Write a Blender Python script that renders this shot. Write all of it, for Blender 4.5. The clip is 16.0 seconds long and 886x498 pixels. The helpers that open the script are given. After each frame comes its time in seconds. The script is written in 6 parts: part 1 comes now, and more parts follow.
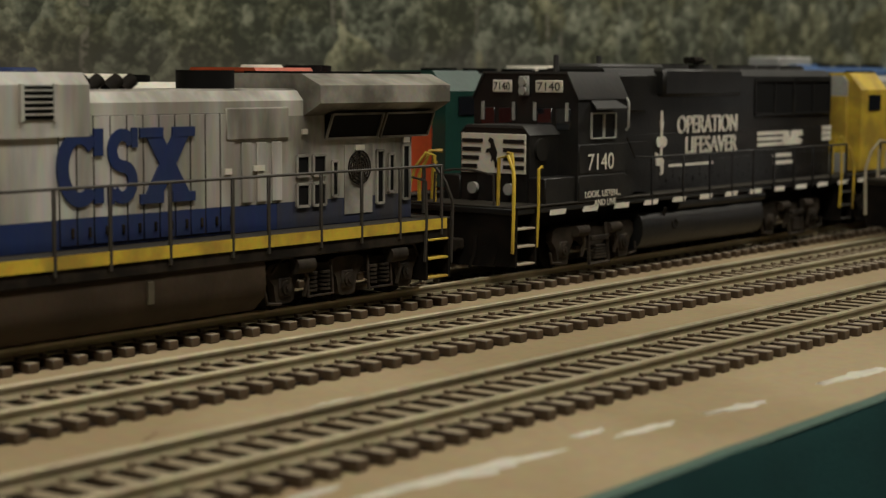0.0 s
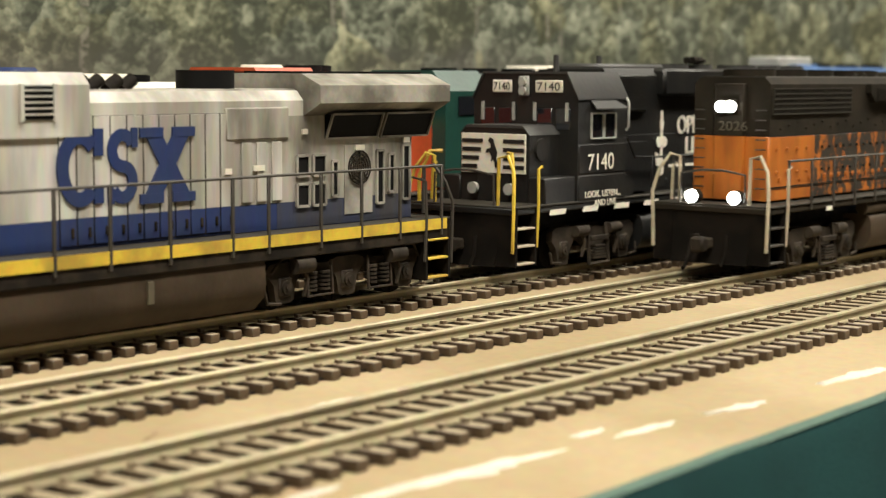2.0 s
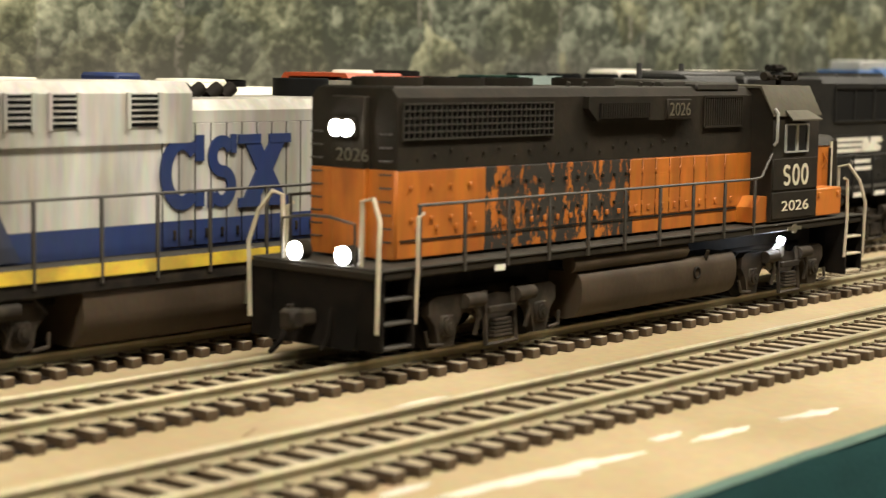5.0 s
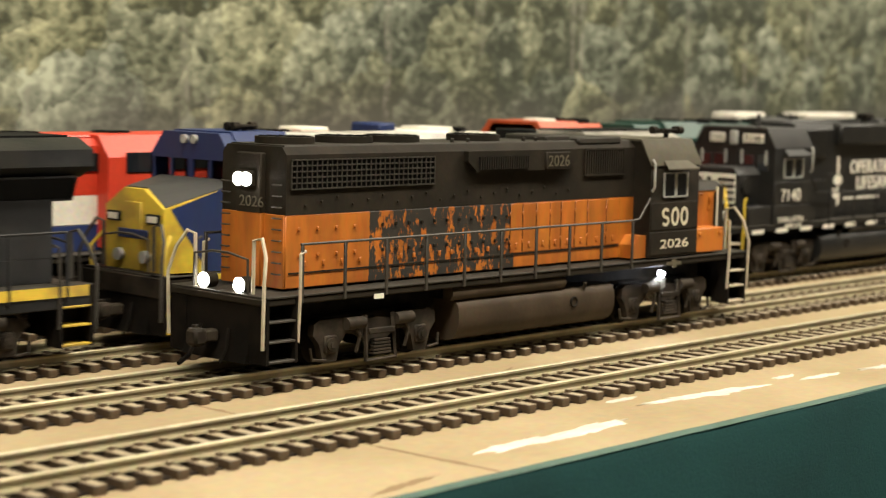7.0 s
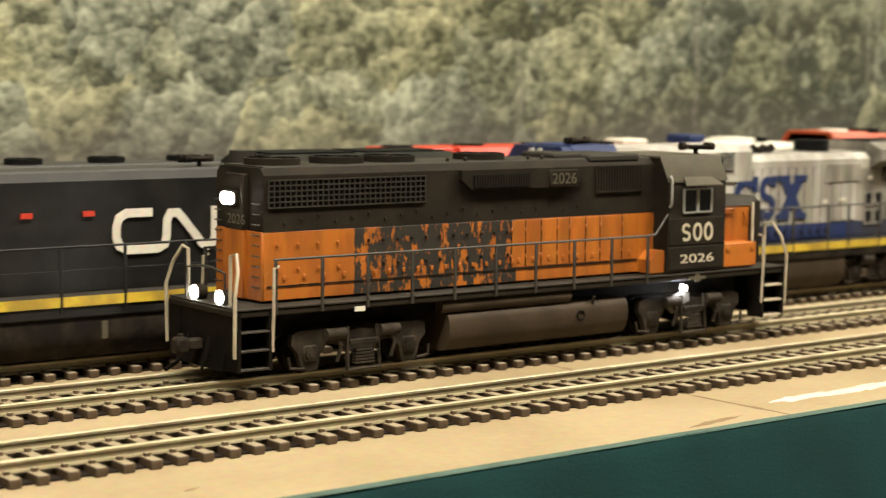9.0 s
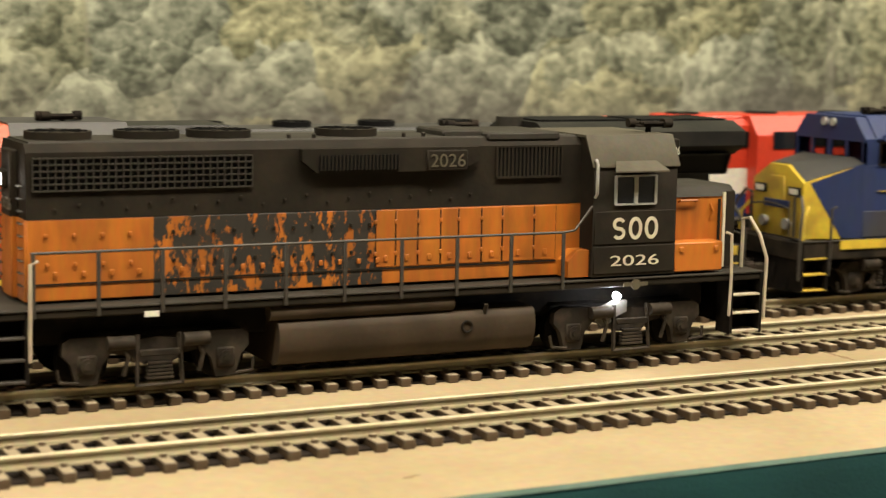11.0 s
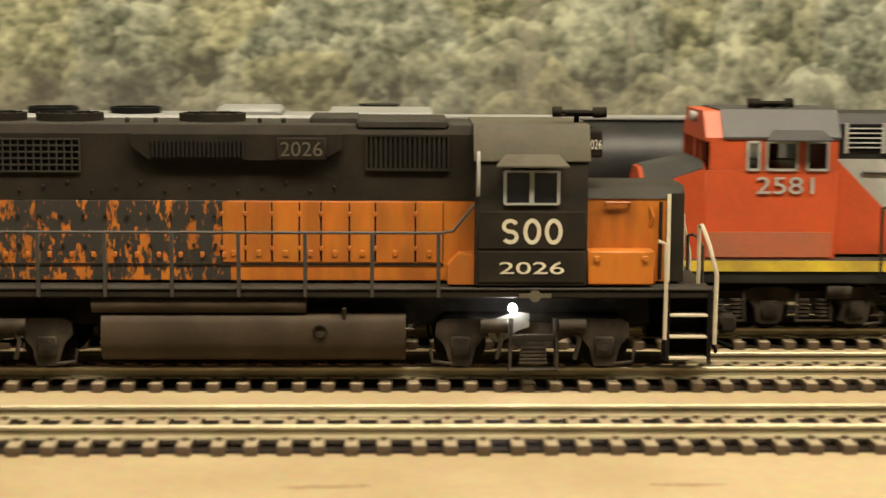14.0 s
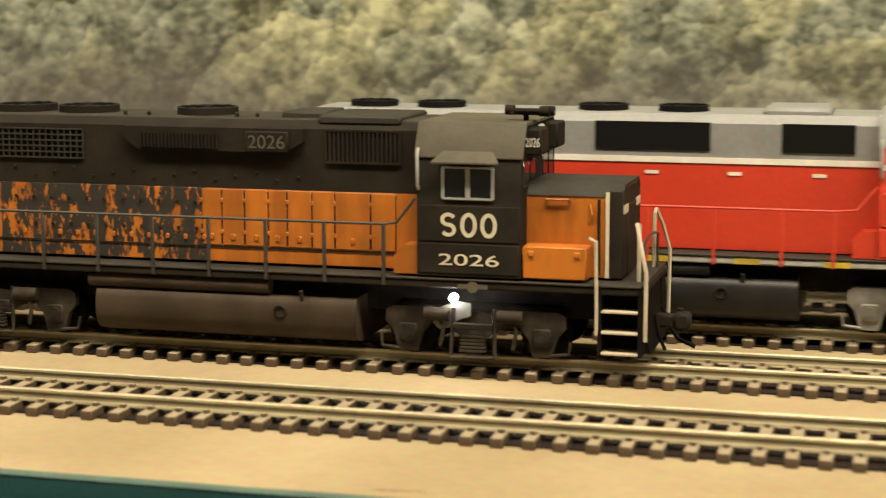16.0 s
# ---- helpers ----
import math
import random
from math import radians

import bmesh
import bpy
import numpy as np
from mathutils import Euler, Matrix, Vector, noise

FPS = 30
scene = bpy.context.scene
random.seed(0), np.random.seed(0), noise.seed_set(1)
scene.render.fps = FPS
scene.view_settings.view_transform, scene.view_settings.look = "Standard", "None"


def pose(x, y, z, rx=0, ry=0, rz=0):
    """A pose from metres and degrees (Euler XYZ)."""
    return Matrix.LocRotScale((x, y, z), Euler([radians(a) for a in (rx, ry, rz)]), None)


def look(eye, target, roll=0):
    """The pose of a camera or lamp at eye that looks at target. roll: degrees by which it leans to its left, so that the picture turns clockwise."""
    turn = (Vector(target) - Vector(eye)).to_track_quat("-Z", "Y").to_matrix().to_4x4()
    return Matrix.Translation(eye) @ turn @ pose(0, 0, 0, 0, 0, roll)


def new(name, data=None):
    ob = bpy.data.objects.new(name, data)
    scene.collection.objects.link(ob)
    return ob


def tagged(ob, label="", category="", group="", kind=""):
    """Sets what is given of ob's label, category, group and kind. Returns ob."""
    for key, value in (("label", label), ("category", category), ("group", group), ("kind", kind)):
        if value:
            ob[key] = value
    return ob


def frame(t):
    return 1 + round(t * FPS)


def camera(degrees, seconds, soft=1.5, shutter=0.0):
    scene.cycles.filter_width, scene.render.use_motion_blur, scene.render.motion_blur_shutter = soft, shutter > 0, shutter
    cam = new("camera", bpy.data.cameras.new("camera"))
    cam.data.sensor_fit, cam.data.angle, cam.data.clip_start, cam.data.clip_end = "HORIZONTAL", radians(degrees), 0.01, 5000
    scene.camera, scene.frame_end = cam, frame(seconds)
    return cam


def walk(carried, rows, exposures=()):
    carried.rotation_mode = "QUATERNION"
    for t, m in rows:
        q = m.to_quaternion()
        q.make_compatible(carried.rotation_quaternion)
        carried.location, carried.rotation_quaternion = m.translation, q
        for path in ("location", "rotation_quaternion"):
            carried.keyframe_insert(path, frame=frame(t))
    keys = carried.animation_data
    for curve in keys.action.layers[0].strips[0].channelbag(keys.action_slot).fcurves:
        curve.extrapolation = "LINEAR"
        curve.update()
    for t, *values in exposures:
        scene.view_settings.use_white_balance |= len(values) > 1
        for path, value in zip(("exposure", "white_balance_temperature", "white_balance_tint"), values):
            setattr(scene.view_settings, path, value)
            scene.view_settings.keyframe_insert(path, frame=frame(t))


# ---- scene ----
cam = camera(28.20, 16.0, soft=1.25, shutter=0.5)
PATH = [
    (0.0, look((-0.0786, -0.2287, 0.0574), (0.7106, 0.3774, -0.0422), 0.35)),
    (2.6, look((-0.0786, -0.2287, 0.0574), (0.7106, 0.3774, -0.0422), 0.35)),
    (3.0, look((-0.0770, -0.2281, 0.0579), (0.7114, 0.3789, -0.0423), 0.51)),
    (3.5, look((-0.0780, -0.2287, 0.0564), (0.7092, 0.3804, -0.0395), 0.42)),
    (6.0, look((-0.1316, -0.2589, 0.0678), (0.6126, 0.4002, -0.0404), 1.41)),
    (6.5, look((-0.1801, -0.2876, 0.0707), (0.5599, 0.3774, -0.0299), 1.45)),
    (7.0, look((-0.2251, -0.3160, 0.0740), (0.5011, 0.3643, -0.0241), 1.37)),
    (7.5, look((-0.2715, -0.3443, 0.0762), (0.4388, 0.3532, -0.0181), 1.18)),
    (8.0, look((-0.3194, -0.3773, 0.0812), (0.3744, 0.3367, -0.0131), 0.75)),
    (8.5, look((-0.3099, -0.3846, 0.0809), (0.3380, 0.3712, -0.0138), 0.61)),
    (11.0, look((-0.2689, -0.3749, 0.0834), (0.1672, 0.5158, -0.0448), 1.09)),
    (11.5, look((-0.2669, -0.3733, 0.0781), (0.1185, 0.5416, -0.0423), 0.93)),
    (12.0, look((-0.2668, -0.3713, 0.0745), (0.0614, 0.5662, -0.0405), 0.60)),
    (12.5, look((-0.2687, -0.3710, 0.0718), (0.0030, 0.5851, -0.0381), 0.45)),
    (13.0, look((-0.2668, -0.3724, 0.0711), (-0.0670, 0.6013, -0.0379), 0.29)),
    (13.5, look((-0.2567, -0.3775, 0.0754), (-0.1592, 0.6104, -0.0452), 0.12)),
    (14.0, look((-0.2584, -0.3835, 0.0789), (-0.2296, 0.6077, -0.0501), 0.34)),
    (14.5, look((-0.2612, -0.3920, 0.0832), (-0.3065, 0.5974, -0.0548), 0.21)),
    (15.0, look((-0.2649, -0.4027, 0.0889), (-0.3780, 0.5796, -0.0606), 0.16)),
    (15.5, look((-0.2643, -0.4095, 0.0908), (-0.4495, 0.5615, -0.0604), 0.10)),
    (16.0, look((-0.2615, -0.3863, 0.0879), (-0.5268, 0.5660, -0.0628), -0.14)),
]
# the film fades in from dark over its first half second
walk(cam, PATH, exposures=[(0.0, -1.45, 6100, 10), (0.1, -1.15, 6100, 10), (0.2, -0.75, 6100, 10), (0.3, -0.4, 6100, 10), (0.5, -0.05, 6100, 10), (0.6, 0.0, 6100, 10), (6.0, 0.0, 6300, 10), (11.0, 0.0, 6600, 10), (16.0, 0.0, 7000, 10)])
cam.data.dof.use_dof = True
cam.data.dof.focus_distance = 0.42
cam.data.dof.aperture_fstop = 27.0

# the moving locomotive's place along its track, in millimetres
RUN = [(0.0, 569.9), (1.0, 501.3), (2.0, 432.6), (3.0, 369.0), (3.5, 338.5), (6.0, 189.7), (6.5, 160.8), (7.0, 132.6), (7.5, 105.3), (8.0, 76.2), (8.5, 44.7), (11.0, -101.1), (11.5, -132.0), (12.0, -163.0), (12.5, -193.4), (13.0, -224.1), (13.5, -257.0), (14.0, -287.5), (14.5, -319.7), (15.0, -352.1), (15.5, -384.6), (16.0, -416.8)]
Y_A, Y_C, Y_D, Y_E = -53.6, 49.3, 100.1, 150.9
EDGE = -105.0
RAIL = 4.5

# ---------------------------------------------------------------- light
world = bpy.data.worlds.new("room_air")
scene.world = world
world.use_nodes = True
world.node_tree.nodes["Background"].inputs[0].default_value = (1.0, 0.9, 0.76, 1)
world.node_tree.nodes["Background"].inputs[1].default_value = 0.02


def lamp(x, y, z, sx, sy, watts, aim):
    d = bpy.data.lights.new("ceiling_lamp", "AREA")
    d.shape, d.size, d.size_y, d.energy, d.color = "RECTANGLE", sx, sy, watts, (1.0, 0.90, 0.72)
    o = new("ceiling_lamp", d)
    o.matrix_world = look((x, y, z), aim)
    return o


LAMPS = [(-1.5, -0.58), (0.0, -0.58), (1.5, -0.58)]
for (lx, ly), watts in zip(LAMPS, (28.0, 46.0, 43.0)):
    lamp(lx, ly, 1.37, 1.1, 0.28, watts, (lx, ly + 0.01, 0.0))

# ---------------------------------------------------------------- materials
def mat(name, col, rough=0.55, metal=0.0, grime=None, amount=0.5, scale=90.0, fine=700.0, bump=0.15, streak=1.0, emit=None, spec=0.5):
    """A painted or raw surface with blotches, fine grain and a second, dirt colour."""
    m = bpy.data.materials.new(name)
    m.use_nodes = True
    nt = m.node_tree
    b = nt.nodes["Principled BSDF"]
    b.inputs["Roughness"].default_value, b.inputs["Metallic"].default_value = rough, metal
    b.inputs["Specular IOR Level"].default_value = spec
    tc = nt.nodes.new("ShaderNodeTexCoord")
    mp = nt.nodes.new("ShaderNodeMapping")
    mp.inputs["Scale"].default_value = (1, 1, streak)
    nt.links.new(tc.outputs["Object"], mp.inputs[0])
    n1, n2 = nt.nodes.new("ShaderNodeTexNoise"), nt.nodes.new("ShaderNodeTexNoise")
    n1.inputs["Scale"].default_value, n1.inputs["Detail"].default_value = scale, 6
    n2.inputs["Scale"].default_value, n2.inputs["Detail"].default_value = fine, 3
    for n in (n1, n2):
        nt.links.new(mp.outputs[0], n.inputs["Vector"])
    g = grime or tuple(c * 0.6 for c in col)
    rp = nt.nodes.new("ShaderNodeMapRange")
    rp.inputs[1].default_value, rp.inputs[2].default_value, rp.inputs[4].default_value = 0.42, 0.62, amount
    nt.links.new(n1.outputs[0], rp.inputs[0])
    mx = nt.nodes.new("ShaderNodeMix")
    mx.data_type = "RGBA"
    mx.inputs[6].default_value, mx.inputs[7].default_value = (*col, 1), (*g, 1)
    nt.links.new(rp.outputs[0], mx.inputs[0])
    m2 = nt.nodes.new("ShaderNodeMix")
    m2.data_type, m2.blend_type = "RGBA", "MULTIPLY"
    m2.inputs[0].default_value = 0.35
    nt.links.new(mx.outputs[2], m2.inputs[6])
    nt.links.new(n2.outputs[1], m2.inputs[7])
    nt.links.new(m2.outputs[2], b.inputs["Base Color"])
    bp = nt.nodes.new("ShaderNodeBump")
    bp.inputs["Strength"].default_value, bp.inputs["Distance"].default_value = bump, 0.0004
    nt.links.new(n2.outputs[0], bp.inputs["Height"])
    nt.links.new(bp.outputs[0], b.inputs["Normal"])
    if emit:
        b.inputs["Emission Color"].default_value, b.inputs["Emission Strength"].default_value = (*emit[0], 1), emit[1]
    return m


M = {}
M["soot"] = mat("soot_black_paint", (0.0165, 0.0135, 0.0095), 0.7, grime=(0.029, 0.0225, 0.0150), amount=0.7, spec=0.12)
M["roof"] = mat("dusty_roof_paint", (0.042, 0.038, 0.031), 0.65, grime=(0.024, 0.020, 0.015), amount=0.6, spec=0.18)
M["cabroof"] = mat("grey_cab_roof_paint", (0.098, 0.088, 0.064), 0.6, grime=(0.066, 0.058, 0.041), amount=0.6, spec=0.2)
M["orange"] = mat("faded_orange_paint", (0.50, 0.150, 0.014), 0.5, grime=(0.23, 0.064, 0.008), amount=0.6, scale=140, streak=0.3)
M["under"] = mat("underframe_grime", (0.011, 0.009, 0.007), 0.75, grime=(0.034, 0.026, 0.018), amount=0.8, scale=150, spec=0.1)
M["tank"] = mat("rusty_brown_tank_paint", (0.056, 0.040, 0.026), 0.6, grime=(0.032, 0.023, 0.015), amount=0.7, spec=0.12)
M["pit"] = mat("oily_black_pilot", (0.0065, 0.0055, 0.0045), 0.75, grime=(0.016, 0.012, 0.009), amount=0.6, scale=150, spec=0.06)
M["cast"] = mat("dusty_cast_truck_frame", (0.019, 0.015, 0.011), 0.7, grime=(0.050, 0.039, 0.028), amount=0.85, scale=190, spec=0.12)
M["dull_red"] = mat("dull_orange_red_paint", (0.40, 0.105, 0.045), 0.55, grime=(0.30, 0.11, 0.06), amount=0.7)
M["mid_grey"] = mat("light_grey_hood_paint", (0.25, 0.255, 0.245), 0.5, grime=(0.20, 0.20, 0.19))
M["dirty_blue"] = mat("soot_stained_blue_paint", (0.022, 0.030, 0.070), 0.65, grime=(0.034, 0.032, 0.034), amount=0.9, scale=110, streak=0.3)
M["dirty_grey"] = mat("soot_stained_grey_paint", (0.36, 0.34, 0.295), 0.65, grime=(0.12, 0.108, 0.086), amount=0.85, scale=110, streak=0.3)
M["grill"] = mat("black_grille", (0.004, 0.004, 0.004), 0.7, spec=0.15)
M["glass"] = mat("dark_cab_glass", (0.012, 0.014, 0.018), 0.06, spec=0.8, bump=0.0)
M["pane"] = mat("clear_cab_pane", (0.9, 0.92, 0.92), 0.03, spec=0.3, bump=0.0)
M["pane"].node_tree.nodes["Principled BSDF"].inputs["Transmission Weight"].default_value = 1.0
M["pane"].node_tree.nodes["Principled BSDF"].inputs["IOR"].default_value = 1.02
M["white"] = mat("white_lettering", (0.80, 0.76, 0.66), 0.55, grime=(0.6, 0.55, 0.45), amount=0.5)
M["cream"] = mat("cream_lettering", (0.66, 0.60, 0.46), 0.55, grime=(0.5, 0.43, 0.3), amount=0.5)
M["dim"] = mat("worn_bronze_lettering", (0.095, 0.08, 0.05), 0.6)
M["rail_paint"] = mat("pale_handrail_paint", (0.52, 0.45, 0.33), 0.5)
M["steel"] = mat("worn_handrail_steel", (0.045, 0.039, 0.031), 0.55, 0.1)
M["csxgrey"] = mat("weathered_light_grey_paint", (0.56, 0.547, 0.50), 0.6, grime=(0.23, 0.21, 0.175), amount=0.85, scale=75, streak=0.16)
M["csxroof"] = mat("sooty_grey_roof_paint", (0.35, 0.332, 0.287), 0.65, grime=(0.09, 0.08, 0.065), amount=0.9, scale=70)
M["blue"] = mat("deep_blue_paint", (0.018, 0.034, 0.118), 0.55, grime=(0.028, 0.038, 0.092), amount=0.6, streak=0.3, spec=0.25)
M["yellow"] = mat("safety_yellow_paint", (0.66, 0.47, 0.04), 0.5, grime=(0.32, 0.21, 0.035), amount=0.8)
M["nsblack"] = mat("satin_black_paint", (0.0095, 0.0095, 0.0095), 0.45, grime=(0.024, 0.022, 0.019), amount=0.6, spec=0.3)
M["nsroof"] = mat("dark_grey_roof", (0.040, 0.039, 0.038), 0.55)
M["cnred"] = mat("bright_orange_red_paint", (0.52, 0.078, 0.019), 0.45, grime=(0.42, 0.065, 0.02))
M["palegrey"] = mat("pale_grey_paint", (0.40, 0.40, 0.37), 0.5)
M["red"] = mat("bright_red_paint", (0.58, 0.048, 0.020), 0.4, grime=(0.5, 0.04, 0.02), amount=0.4)
M["silver"] = mat("silver_truck_paint", (0.24, 0.225, 0.195), 0.55, 0.15, grime=(0.12, 0.11, 0.09), amount=0.8, scale=160)
M["green"] = mat("dark_green_paint", (0.012, 0.055, 0.042), 0.4)
M["railweb"] = mat("nickel_silver_rail_side", (0.33, 0.285, 0.175), 0.6, 0.2, grime=(0.23, 0.185, 0.105), amount=0.6)
M["railtop"] = mat("polished_rail_head", (0.50, 0.44, 0.29), 0.5, 0.55, bump=0.02)
M["board"] = mat("tan_painted_board", (0.40, 0.312, 0.182), 0.7, grime=(0.30, 0.225, 0.118), amount=0.8, scale=14, fine=420, bump=0.25)
M["paint"] = mat("thick_white_paint", (0.70, 0.67, 0.57), 0.6, bump=0.3)
M["crack"] = mat("dark_joint_filler", (0.25, 0.165, 0.085), 0.8)
M["cloth"] = mat("dark_green_cloth", (0.006, 0.036, 0.036), 0.9, grime=(0.005, 0.027, 0.028), amount=0.8, scale=40, fine=1500, bump=0.4, spec=0.15)
M["hem"] = mat("grey_green_cloth_hem", (0.075, 0.13, 0.105), 0.9)
M["wall"] = mat("cream_hall_wall", (0.30, 0.27, 0.22), 0.8, scale=3, fine=120)
M["ceil"] = mat("white_hall_ceiling", (0.75, 0.72, 0.66), 0.8, scale=3, fine=120)
M["floor"] = mat("grey_hall_floor", (0.22, 0.20, 0.17), 0.7, scale=5, fine=150)
M["glow"] = mat("lit_headlamp", (0.9, 0.9, 0.85), 0.3, emit=((1.0, 0.97, 0.86), 40.0), bump=0)
M["glow_cool"] = mat("lit_ground_lamp", (0.9, 0.9, 0.95), 0.3, emit=((0.86, 0.92, 1.0), 150.0), bump=0)
M["tube"] = mat("lit_ceiling_diffuser", (0.9, 0.9, 0.85), 0.5, emit=((1.0, 0.90, 0.72), 3.0), bump=0)
M["bluish"] = mat("bright_blue_paint", (0.05, 0.13, 0.33), 0.4)


def pale_topped_ties():
    """Brown plastic ties with a pale sheen painted into the colour of their upper faces."""
    m = mat("brown_plastic_tie_with_painted_top_sheen", (0.066, 0.043, 0.024), 0.5, grime=(0.12, 0.083, 0.047), amount=0.8, scale=170)
    nt = m.node_tree
    b = nt.nodes["Principled BSDF"]
    src = b.inputs["Base Color"].links[0].from_socket
    geo = nt.nodes.new("ShaderNodeNewGeometry")
    sep = nt.nodes.new("ShaderNodeSeparateXYZ")
    nt.links.new(geo.outputs["Normal"], sep.inputs[0])
    # upward faces take the pale sheen colour, patchy by noise
    up = nt.nodes.new("ShaderNodeMapRange")
    up.inputs[1].default_value, up.inputs[2].default_value, up.inputs[4].default_value = 0.6, 0.95, 0.8
    nt.links.new(sep.outputs[2], up.inputs[0])
    spot = nt.nodes.new("ShaderNodeTexNoise")
    spot.inputs["Scale"].default_value, spot.inputs["Detail"].default_value = 260, 4
    tc = nt.nodes.new("ShaderNodeTexCoord")
    nt.links.new(tc.outputs["Object"], spot.inputs["Vector"])
    thin = nt.nodes.new("ShaderNodeMapRange")
    thin.inputs[1].default_value, thin.inputs[2].default_value, thin.inputs[3].default_value = 0.3, 0.55, 0.5
    nt.links.new(spot.outputs[0], thin.inputs[0])
    k = nt.nodes.new("ShaderNodeMath")
    k.operation = "MULTIPLY"
    nt.links.new(up.outputs[0], k.inputs[0])
    nt.links.new(thin.outputs[0], k.inputs[1])
    mx = nt.nodes.new("ShaderNodeMix")
    mx.data_type = "RGBA"
    nt.links.new(k.outputs[0], mx.inputs[0])
    nt.links.new(src, mx.inputs[6])
    mx.inputs[7].default_value = (0.32, 0.265, 0.175, 1)
    nt.links.new(mx.outputs[2], b.inputs["Base Color"])
    return m


M["tie"] = pale_topped_ties()
M["tie_gap"] = mat("dark_brown_tie_gap", (0.020, 0.014, 0.011), 0.7, spec=0.2)


def worn_orange():
    """Orange side paint with a long field where black paint has flaked off in upright streaks."""
    m = mat("orange_paint_with_flaking_black_panel", (0.50, 0.150, 0.014), 0.5, grime=(0.23, 0.064, 0.008), amount=0.6, scale=140, streak=0.3)
    nt = m.node_tree
    b = nt.nodes["Principled BSDF"]
    src = b.inputs["Base Color"].links[0].from_socket
    tc = nt.nodes.new("ShaderNodeTexCoord")
    mp = nt.nodes.new("ShaderNodeMapping")
    mp.inputs["Scale"].default_value = (1.0, 1.0, 0.38)
    nt.links.new(tc.outputs["Object"], mp.inputs[0])
    n = nt.nodes.new("ShaderNodeTexNoise")
    n.inputs["Scale"].default_value, n.inputs["Detail"].default_value, n.inputs["Roughness"].default_value = 400, 10, 0.74
    nt.links.new(mp.outputs[0], n.inputs["Vector"])
    sep = nt.nodes.new("ShaderNodeSeparateXYZ")
    nt.links.new(tc.outputs["Object"], sep.inputs[0])

    def math_node(op, a, bb):
        k = nt.nodes.new("ShaderNodeMath")
        k.operation = op
        for i, v in enumerate((a, bb)):
            if isinstance(v, (int, float)):
                k.inputs[i].default_value = v
            else:
                nt.links.new(v, k.inputs[i])
        return k.outputs[0]

    inside = math_node("SUBTRACT", 1.0, math_node("DIVIDE", math_node("ABSOLUTE", math_node("ADD", sep.outputs[0], 0.0320), 0), 0.0268))
    inside = math_node("MULTIPLY", inside, 14.0)
    inside = math_node("MINIMUM", math_node("MAXIMUM", inside, -0.6), 0.032)
    f = math_node("GREATER_THAN", math_node("ADD", n.outputs[0], inside), 0.5)
    mx = nt.nodes.new("ShaderNodeMix")
    mx.data_type = "RGBA"
    nt.links.new(f, mx.inputs[0])
    nt.links.new(src, mx.inputs[6])
    mx.inputs[7].default_value = (0.022, 0.0195, 0.016, 1)
    nt.links.new(mx.outputs[2], b.inputs["Base Color"])
    return m


M["worn"] = worn_orange()


